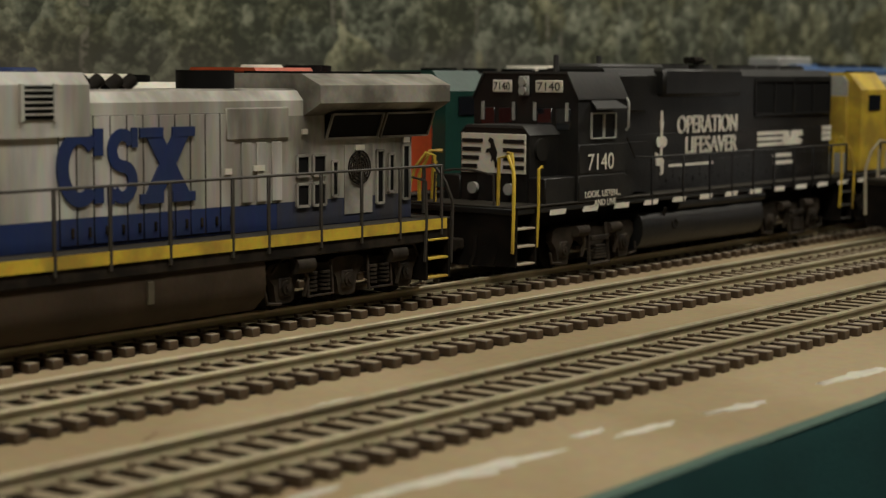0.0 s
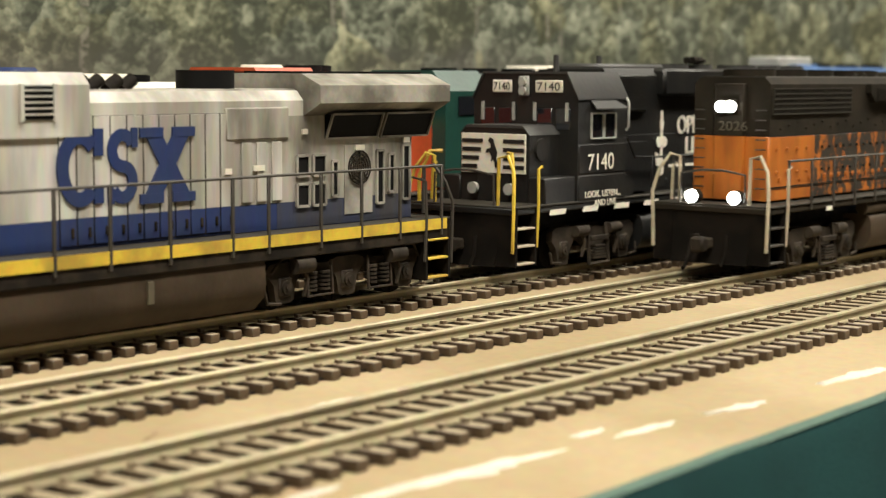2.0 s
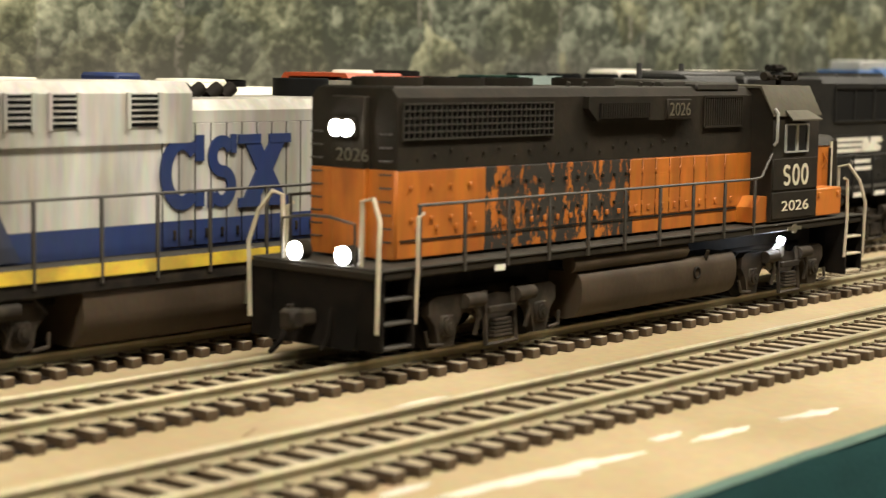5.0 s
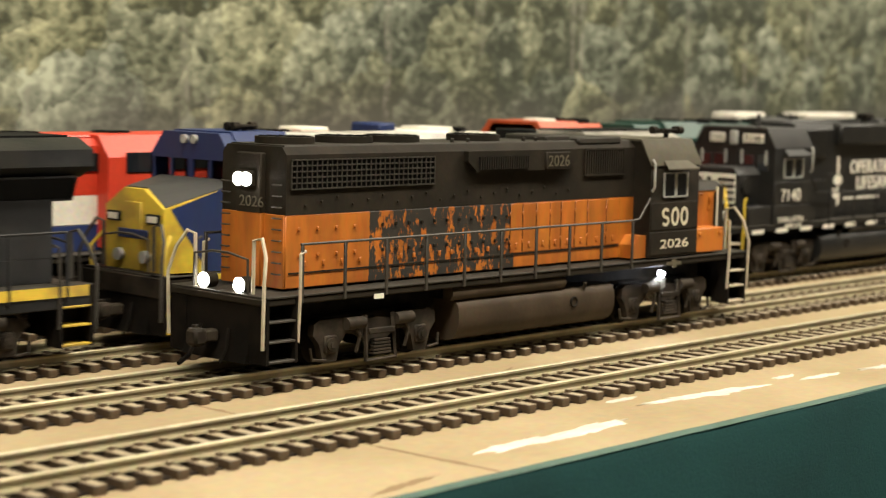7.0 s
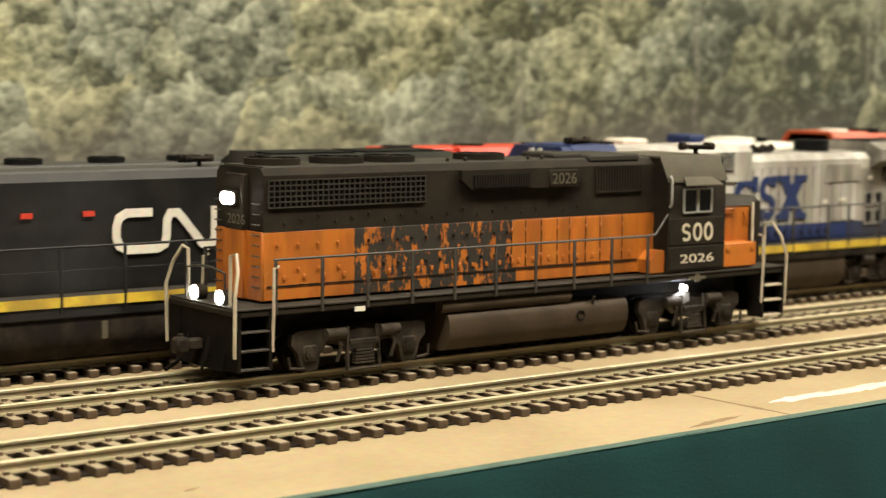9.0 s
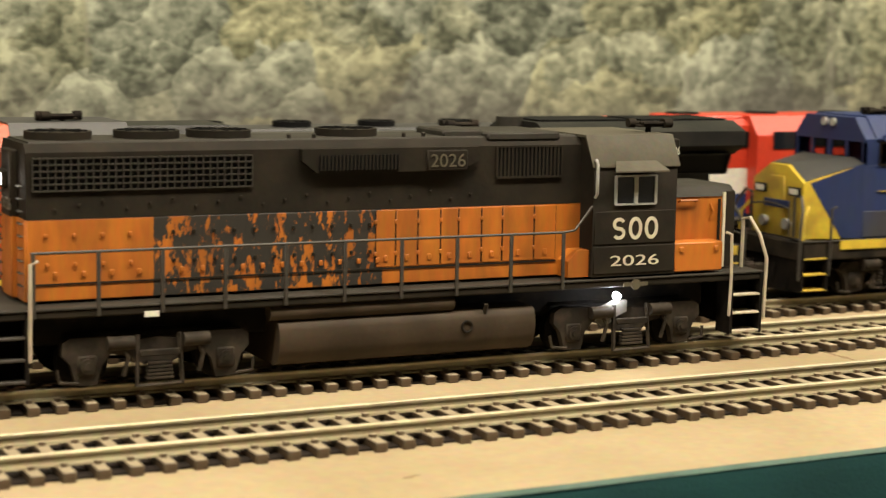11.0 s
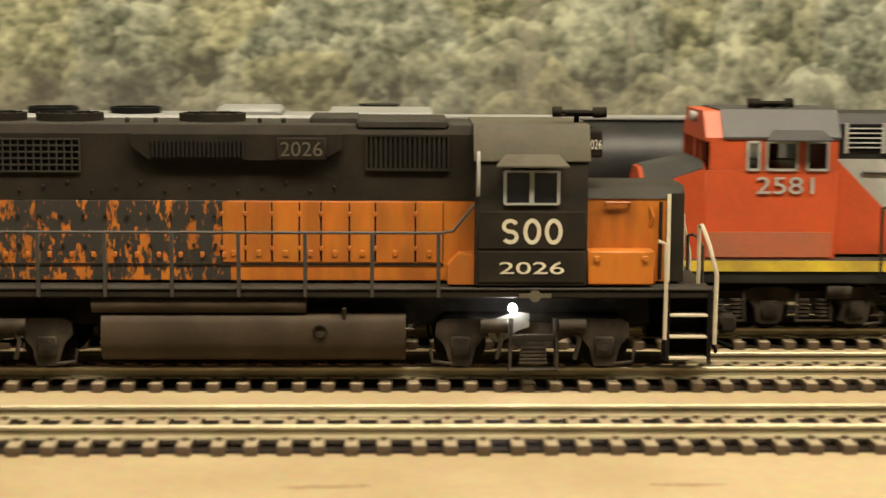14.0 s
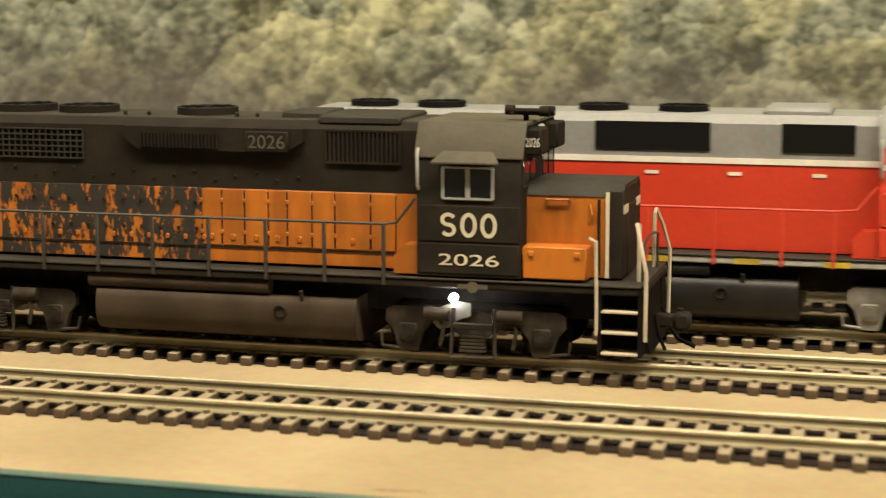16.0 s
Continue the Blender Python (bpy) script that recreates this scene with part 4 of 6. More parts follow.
def build_soo():
    mats = dict(sill="soot", low="worn", up="soot", roof="roof", nose="orange", nosetop="roof", front="soot", cab="soot", cabroof="cabroof", tank="tank")
    zf, zr, zh, zn, split = 23.6, 56.8, 56.6, 44.0, 40.8
    posts = [-86.0, -72.4, -58.6, -44.7, -30.8, -16.9, -3.0, 10.9, 24.9, 38.8]
    root, c, X = gp("diesel_locomotive", "weathered orange and black model diesel with lit headlights, rolling", "model locomotives", 1,
                    -97.0, 97.0, (46.6, 70.0, 91.0), -86.0, (zf, zr, zh, zn, split), mats, posts, (-32.0, 32.0), WHEELS)
    # hood end: black over orange, its headlamps, number and ditch lamps
    bm = B()
    box(bm, -86.4, -86.0, -11.2, 11.2, zf, split, 0.1)
    part("hood_end", bm, M["orange"], root)
    bm = B()
    box(bm, -87.6, -86.0, -4.4, 4.4, zf, 50, 0.3)
    part("end_door", bm, M["orange"], root)
    bm = B()
    box(bm, -87.8, -86.0, -4.5, 4.5, split, 55, 0.3)
    part("hood_end", bm, M["soot"], root)
    bm = B()
    box(bm, -89.4, -87.6, -2.9, 2.9, 46.8, 50.8, 0.5)
    hl = part("headlight", bm, M["soot"], root)
    # headlight lenses drawn oversize, so the bright discs include their glare
    for yy in (-1.4, 1.4):
        bm = B()
        cyl(bm, (-89.3, yy, 48.8), (-89.9, yy, 48.8), 1.6, 16)
        part("lens", bm, M["glow"], hl, "glowing headlight lens")
    for yy in (-6.2, 6.6):
        bm = B()
        cyl(bm, (-92.4, yy, 24.8), (-95.2, yy, 24.8), 1.9, 14)
        box(bm, -94.6, -92.6, yy - 0.7, yy + 0.7, 22.8, 24.0)
        dl = part("ditch_light", bm, M["soot"], root)
        # ditch light lens also oversize, standing for its glare
        bm = B()
        cyl(bm, (-95.1, yy, 24.8), (-95.7, yy, 24.8), 1.75, 16)
        part("lens", bm, M["glow"], dl, "glowing ditch light lens")
    lettering("number", "2026", M["dim"], root, -87.9, -1.4, 43.6, 2.6, 8.6, face=-1, axis="x")
    for yy in (-11.0, 11.0):
        for k in range(9):
            bm = B()
            tube(bm, [(-86.5, yy * 0.72, 27 + k * 2.6), (-87.2, yy * 0.72, 27 + k * 2.6), (-87.2, yy * 0.95, 27 + k * 2.6), (-86.5, yy * 0.95, 27 + k * 2.6)], 0.2, 4)
            part("ladder_rung", bm, M["steel"], root)
    # doors over a dark seam, grilles, louvres
    for s in (-1, 1):
        bm = B()
        box(bm, -7.0, 40.0, s * 11.3, s * 11.46, zf + 4.2, split - 0.5)
        part("door_seam", bm, M["soot"], root)
    door_lines(root, [-7.0, -2.0, 3.6, 9.4, 14.0, 20.0, 25.5, 34.0, 40.0], zf + 4.0, split - 0.3, 11.4, "orange")
    bm = B()
    box(bm, -0.34, 0.34, -0.28, 0.28, -0.42, 0.42, 0.1)
    hinges = {"orange": mesh_of("hinge", bm, M["orange"])}
    bm = B()
    box(bm, -0.34, 0.34, -0.28, 0.28, -0.42, 0.42, 0.1)
    hinges["soot"] = mesh_of("hinge", bm, M["soot"])
    bm = B()
    box(bm, -0.28, 0.28, -0.22, 0.22, -0.28, 0.28, 0.08)
    rivet = mesh_of("bolt", bm, M["soot"])
    bm = B()
    box(bm, -0.42, 0.42, -0.22, 0.22, -0.6, 0.6, 0.1)
    latch = mesh_of("latch", bm, M["orange"])
    for s in (-1, 1):
        for x in [-82, -76, -70, -64] + [-54.5 + 4.6 * k for k in range(11)]:
            hinge = hinges["soot" if -58 < x < -8 else "orange"]
            for nm, me, dx, z in (("hinge", hinge, 0, zf + 13.8), ("hinge", hinge, 0.2, zf + 7.6), ("latch", latch, 2.0, zf + 5.6)):
                o = new(nm, me)
                o.parent = root
                o.matrix_basis = pose((x + dx) * 0.001, s * 0.01165, z * 0.001)
        for k in range(20):
            o = new("bolt", rivet)
            o.parent = root
            o.matrix_basis = pose((-80 + 5.1 * k) * 0.001, s * 0.0116, (42.8 + (k * 7 % 3) * 0.9) * 0.001)
        bm = B()
        box(bm, -85, 40, s * 11.35, s * 11.62, zf + 3.4, zf + 3.75)
        part("door_sill", bm, M["soot"], root)
    grille(root, -84.6, -36.6, 46.8, 53.6, 11.4, 30, 5, "roof", 0.16)
    grille(root, 23.6, 41.0, 47.4, 54.6, 11.5, 17, 1, "soot", 0.26)
    for s in (-1, 1):
        bm = B()
        prism(bm, [(-25.5, 54.8), (18.5, 54.8), (18.5, 51.8), (14, 49.4), (-22, 49.4), (-25.5, 52.2)], s * 11.2, s * 13.0)
        part("air_intake", bm, M["soot"], root)
        bm = B()
        box(bm, -21.5, -2.0, s * 12.8, s * 13.2, 50.0, 53.4)
        g = part("grille", bm, M["grill"], root)
        bm = B()
        for k in range(22):
            box(bm, -21.3 + 0.9 * k, -20.9 + 0.9 * k, s * 13.1, s * 13.5, 50.0, 53.4)
        part("grille_lattice", bm, M["soot"], g)
        bm = B()
        box(bm, 4.8, 15.2, s * 12.6, s * 13.6, 49.4, 54.2, 0.3)
        nb = part("number_board", bm, M["soot"], root)
        lettering("number", "2026", M["dim"], nb, 10.0, s * 13.7, 51.8, 3.1, 8.8, face=s)
    for x in (-76.5, -57.0, -40.5, -9.8):
        fan(root, x, 7.2, 56.7, 1.9, "soot")
    for q in ((11.5, 22.0, 7.5, 56.5, 58.4), (21.5, 41.0, 10.8, 55.8, 57.9)):
        bm = B()
        box(bm, q[0], q[1], -q[2], q[2], q[3], q[4], 0.5)
        part("roof_hatch", bm, M["roof"], root)
    for x in (-27, -21, 1, 6, 30):
        bm = B()
        tube(bm, [(x, -8.4, 56.4), (x, -8.4, 57.3), (x, -8.6, 57.9)], 0.5, 8)
        part("lifting_eye", bm, M["roof"], root)
    horn(root, 68.5, -6.0, 57.4, 1)
    bm = B()
    box(bm, 69.8, 73.4, -13.2, -4.8, 50.2, 56.0, 0.4)
    box(bm, 69.8, 73.4, 4.8, 13.2, 50.2, 56.0, 0.4)
    part("number_board", bm, M["soot"], c)
    lettering("number", "2026", M["white"], c, 71.6, -13.3, 53.0, 2.0, 3.2)
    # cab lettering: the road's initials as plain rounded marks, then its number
    for s in (-1, 1):
        bm = B()
        band(bm, wave_line(58.4 + s * 4.6, 35.0, 1.35, 2.25, -s), 0.8, s * 17.55, s * 17.75)
        for xx in (58.4, 58.4 - s * 4.5):
            ring = [(xx + 1.45 * math.cos(radians(a)), 35.0 + 2.3 * math.sin(radians(a))) for a in range(0, 361, 15)]
            band(bm, ring, 0.85, s * 17.55, s * 17.75)
        part("road_mark", bm, M["cream"], c, "three cream road marks")
        lettering("number", "2026", M["cream"], c, 58.4, s * 17.75, 27.3, 2.6, 13.6, face=s)
        bm = B()
        cyl(bm, (59.2, s * 17.2, 21.3), (59.2, s * 17.5, 21.3), 1.3, 12)
        box(bm, 55.8, 62.6, s * 17.2, s * 17.45, 20.9, 21.8)
        part("builder_plate", bm, M["dim"], root)
        bm = B()
        box(bm, -62.6, -59.4, s * 17.2, s * 17.45, 20.2, 21.4)
        part("label_plate", bm, M["white"], root)
    for s in (-1, 1):
        bm = B()
        tube(bm, [(74.5, s * 11.5, 40.2), (74.5, s * 12.3, 40.6), (79.5, s * 12.3, 40.6), (79.5, s * 11.5, 40.2)], 0.3)
        part("grab_iron", bm, M["orange"], root)
        for x in (72.2, 82.4):
            bm = B()
            box(bm, x - 0.6, x + 0.6, s * 16.8, s * 17.4, zf + 5.0, zf + 6.2, 0.15)
            part("latch", bm, M["orange"], root)
        bm = B()
        tube(bm, [(86.2, s * 11.8, zf + 0.5), (86.2, s * 12.2, zf + 8), (86.2, s * 12.2, zn - 3.2)], 0.4)
        part("sand_pipe", bm, M["soot"], root)
        bm = B()
        tube(bm, [(84.0, s * 11.4, zf + 12), (84.6, s * 12.0, zf + 14), (84.0, s * 11.4, zf + 16)], 0.3)
        part("grab_iron", bm, M["orange"], root)
    bm = B()
    for s in (-1, 1):
        box(bm, 88.2, 91.3, s * 11.3, s * 11.7, zf, zn - 1.4, 0.1)
    box(bm, 90.6, 91.3, -11.5, 11.5, zf, zn - 1.2, 0.2)
    part("nose_front", bm, M["soot"], root)
    bm = B()
    box(bm, 87.6, 88.4, -11.9, -11.4, zf, zn - 1.6)
    part("nose_stripe", bm, M["cream"], root)
    for yy in (-8.0, 8.0):
        bm = B()
        box(bm, 91.2, 91.5, yy - 2.6, yy + 2.6, 37.6, 39.4)
        part("road_mark", bm, M["cream"], root)
    # ground lamp beside the front truck
    bm = B()
    cyl(bm, (54.6, -15.6, 18.7), (54.6, -16.9, 18.4), 0.85, 12)
    part("ground_light", bm, M["glow_cool"], root, "bright white lit ground light")
    # bracket coloured pale to stand for the ground light's glow on it
    bm = B()
    prism(bm, [(49.5, 12.5), (51, 16), (55, 17.6), (58.2, 17.2), (58.2, 14.4), (55.5, 13.4), (53.2, 11.6), (51.2, 11.0)], -15.2, -14.8)
    part("brake_hanger", bm, M["silver"], root, "truck bracket coloured pale for the ground light falling on it")
    root.matrix_world = pose(0, 0, 0)
    return root


def build_ns():
    mats = dict(sill="nsblack", low="nsblack", up="nsblack", roof="nsroof", nose="nsblack", nosetop="nsroof", front="nsblack", cab="nsblack", cabroof="nsroof", tank="nsblack")
    # own middle at x = 391; the cab end towards -x
    zf, zr, zh, zn, split = 22.6, 57.4, 58.6, 43.5, 40.0
    posts = [-98, -86, -72, -58, -44, -30, -16, -2, 14, 32]
    root, c, X = gp("diesel_locomotive", "black model diesel with white slogans and a horse emblem", "model locomotives", -1,
                    -104.0, 100.0, (46.5, 71.0, 85.0), -97.0, (zf, zr, zh, zn, split), mats, posts, (-38.0, 36.0), grab="yellow", tr=(-63.0, 58.0), rail_mt="nsblack")
    # nose: white panel with black bars and the horse shape
    bm = B()
    box(bm, X(85.4), X(85.8), -10.6, 10.6, 30.6, 41.2, 0.1)
    p = part("nose_panel", bm, M["white"], root, "white panel with black bars")
    bm = B()
    for k in range(4):
        z = 39.2 - 2.3 * k
        for s in (-1, 1):
            box(bm, X(85.75), X(86.05), s * (3.4 + (0.6 * k if s > 0 else 0)), s * 10.2, z - 0.55, z + 0.55)
    part("nose_bar", bm, M["nsblack"], p)
    bm = B()
    hp = [(-1.7, 32.2), (-1.1, 34.6), (-1.5, 36.2), (-0.6, 38.0), (-0.2, 39.6), (0.9, 40.2), (1.5, 39.2), (0.8, 38.6), (0.6, 37.4), (2.0, 37.0), (2.4, 36.0), (1.2, 36.2), (0.4, 35.2), (0.5, 33.6), (-0.2, 34.4), (-0.7, 33.4), (-0.9, 32.0)]
    a = [bm.verts.new((X(86.1), y, z)) for y, z in hp]
    b = [bm.verts.new((X(85.7), y, z)) for y, z in hp]
    n = len(hp)
    bm.faces.new(a)
    for i in range(n):
        bm.faces.new((a[i], b[i], b[(i + 1) % n], a[(i + 1) % n]))
    part("horse_emblem", bm, M["nsblack"], p, "black rearing horse emblem")
    for yy, w in ((-8.2, 9.0), (7.4, 6.6)):
        number_board(c, "7140", X(71.4), yy, 53.8, w, 3.4, -1)
    bm = B()
    for z in (52.6, 55.0):
        cyl(bm, (X(72.2), 0, z), (X(72.8), 0, z), 1.2, 12)
    part("headlight_lens", bm, M["palegrey"], c)
    bm = B()
    for yy in (-3.5, 3.5, -14, 14):
        box(bm, X(71.2), X(71.7), yy - 0.4, yy + 0.4, 44.5, 49.5)
    part("wiper", bm, M["palegrey"], c)
    bm = B()
    cyl(bm, (X(80), -11.4, 37), (X(80), -12.2, 37), 3.0, 18)
    part("brake_wheel", bm, M["nsblack"], root)
    for s in (-1, 1):
        bm = B()
        cyl(bm, (X(86), s * 6, 26.5), (X(87.2), s * 6, 26.5), 1.6, 14)
        part("ditch_light", bm, M["palegrey"], root)
    lettering("number", "7140", M["white"], c, X(60), -17.9, 33.4, 4.6, 13.0)
    lettering("slogan", "LOOK, LISTEN...\n ...AND LIVE", M["white"], root, X(58.5), -17.75, 23.4, 1.8, 18.0)
    for word, u, z, hh, w in (("OPERATION", -10.3, 42.3, 5.4, 37.0), ("LIFESAVER", -13.0, 36.0, 5.2, 32.0)):
        for dx, dz in ((0, 0), (0.32, 0.12), (-0.32, -0.12)):
            lettering("slogan", word, M["white"], root, X(u) + dx, -11.75 - abs(dx) * 0.06, z + dz, hh, w, label="bold white slogan lettering")
    bm = B()
    # crossing sign beside the slogan
    prism(bm, [(X(18.6), 43.5), (X(17.4), 41.6), (X(16.2), 43.5), (X(16.9), 40.5), (X(17.9), 40.5)], -11.9, -11.6)
    prism(bm, [(X(18.1), 46.6), (X(16.7), 46.6), (X(16.9), 27.6), (X(17.9), 27.6)], -11.8, -11.6)
    cyl(bm, (X(18.8), -11.9, 37.4), (X(18.8), -11.6, 37.4), 1.6, 14)
    cyl(bm, (X(16.0), -11.9, 37.4), (X(16.0), -11.6, 37.4), 1.6, 14)
    prism(bm, [(X(21.0), 34.6), (X(16.0), 32.0), (X(16.4), 28.0), (X(17.8), 27.8), (X(18.0), 30.2), (X(20.4), 30.6)], -11.95, -11.6)
    box(bm, X(13.0), X(-14.0), -11.8, -11.6, 29.8, 30.6)
    part("crossing_sign", bm, M["white"], root, "white crossing sign drawing")
    for z in (34.8, 36.6, 38.4):
        bm = B()
        box(bm, X(-43), X(-61), -11.9, -11.6, z - 0.6, z + 0.6)
        part("mark_stripe", bm, M["white"], root)
        bm = B()
        box(bm, X(-90), X(-97), -11.9, -11.6, z + 0.2, z + 1.6)
        part("mark_stripe", bm, M["white"], root)
    bm = B()
    prism(bm, [(X(-60), 34.2), (X(-61.5), 39.0), (X(-64.5), 39.0), (X(-66.5), 36.2), (X(-67.0), 39.0), (X(-74.5), 39.0), (X(-75.5), 37.2), (X(-71), 36.9), (X(-75), 35.6), (X(-73.5), 34.2)], -11.9, -11.6)
    box(bm, X(-54), X(-67), -11.9, -11.6, 30.4, 31.6)
    box(bm, X(-54), X(-68), -11.9, -11.6, 28.0, 29.2)
    part("road_mark", bm, M["white"], root, "white striped road mark")
    for k in range(14):
        bm = B()
        u = 84 - k * 16
        prism(bm, [(X(u), 20.0), (X(u - 7), 20.0), (X(u - 7.6), 21.4), (X(u - 0.6), 21.4)], -17.6, -17.2)
        part("sill_dash", bm, M["white"], root, "white reflective dash")
    for s in (-1, 1):
        bm = B()
        box(bm, X(27), X(43.5), s * 11.2, s * 12.6, 46.5, 57.0, 0.4)
        g = part("louvre_box", bm, M["nsblack"], root)
        bm = B()
        for k in range(10):
            box(bm, X(28), X(42.6), s * 12.5, s * 13.1, 47.2 + k * 0.95, 47.7 + k * 0.95)
        part("louvre", bm, M["nsblack"], g)
        bm = B()
        box(bm, X(20), X(-27.5), s * 9, s * 14.2, 50.8, 59.0, 0.9)
        part("dynamic_brake", bm, M["nsblack"], root)
        bm = B()
        prism(bm, [(X(44), 24), (X(44), 38), (X(30), 38), (X(26), 30), (X(26), 24)], s * 11, s * 15)
        part("blower_duct", bm, M["nsblack"], root)
    grille(root, *sorted((X(-41), X(-68))), 44.5, 55.5, 11.4, 2, 1, "nsblack", 0.3)
    grille(root, *sorted((X(-69), X(-96))), 44.5, 55.5, 11.4, 2, 1, "nsblack", 0.3)
    bm = B()
    box(bm, X(46), X(10), -8, 8, 58, 60.2, 0.8)
    part("roof_hatch", bm, M["nsroof"], root)
    for u in (62, 40):
        bm = B()
        cyl(bm, (X(u), -4, 57), (X(u), -4, 62.4), 0.8, 10)
        part("antenna", bm, M["nsroof"], root)
    for u in (-5, -20, -50, -66, -84):
        fan(root, X(u), 6.6, 58.8, 1.4, "nsroof")
    horn(root, X(-18), -3, 59.6, -1)
    door_lines(root, [X(u) for u in (42, 34, 26, 18, 10, 2, -6, -14, -22, -30, -38, -46, -54, -62, -70, -78, -86, -94)][::-1], zf + 1.5, 31.5, 11.4, "nsblack")
    # yellow nose handrails
    for s in (-1, 1):
        bm = B()
        tube(bm, [(X(98), s * 15.4, 12), (X(98), s * 15.6, 30), (X(96), s * 13.4, 36.5), (X(94), s * 10.8, 36.5)], 0.55)
        part("grab_iron", bm, M["yellow"], root, "yellow grab iron")
    root.matrix_world = pose(0.391, Y_C * 0.001, 0)


def build_red_grey():
    mats = dict(sill="palegrey", low="red", up="mid_grey", roof="mid_grey", nose="red", nosetop="red", front="red", cab="red", cabroof="mid_grey", tank="nsblack")
    zf, zr, zh, zn, split = 23.2, 56.6, 55.6, 41.5, 44.6
    # own middle at x = -321; cab towards +x
    posts = [-86, -70, -54, -38, -22, -6, 10, 26, 38]
    root, c, X = gp("diesel_locomotive", "clean red and light grey model diesel with silver trucks", "model locomotives", 1,
                    -101.0, 101.0, (48.0, 71.5, 95.0), -94.0, (zf, zr, zh, zn, split), mats, posts, (-30.0, 30.0), truck_mt="silver", grab="palegrey", rail_mt="red", tr=(-62, 62))
    bm = B()
    for s in (-1, 1):
        box(bm, -93.8, 48, s * 11.3, s * 11.65, 44.2, 45.6)
        box(bm, 48.2, 71.3, s * 17.3, s * 17.7, 44.2, 45.4)
    part("side_stripe", bm, M["white"], root)
    for s in (-1, 1):
        for k in range(9):
            bm = B()
            box(bm, -90 + k * 21, -84 + k * 21, s * 17.1, s * 17.6, 20.9, 22.2)
            part("reflector", bm, M["yellow"], root, "yellow reflector strip")
    lettering("number", "3805", M["white"], c, 59.6, -17.9, 35.2, 4.2, 15.5)
    bm = B()
    box(bm, 56, 63, -17.9, -17.6, 30.2, 31.2)
    part("small_mark", bm, M["white"], c)
    for s in (-1, 1):
        for a, b in ((25, 42), (-20, 8), (-90, -62), (-58, -44)):
            bm = B()
            box(bm, a, b, s * 11.2, s * 11.7, 47.2, 54.0)
            part("grille", bm, M["grill"], root)
        for x in (14, 34, -6, -34):
            bm = B()
            box(bm, x - 1.6, x + 1.6, s * 11.3, s * 11.6, 41.4, 42.2)
            part("small_mark", bm, M["white"], root)
    for x in (-80, -62, -20, 0):
        fan(root, x, 6.2, 55.8, 1.6, "grill")
    bm = B()
    box(bm, 20, 36, -9, 9, 55, 57.8, 1.0)
    part("roof_hatch", bm, M["mid_grey"], root)
    number_board(c, "3805", 71.8, 9, 53.6, 7, 3, 1)
    number_board(c, "3805", 71.8, -9, 53.6, 7, 3, 1)
    root.matrix_world = pose(-0.321, Y_C * 0.001, 0)


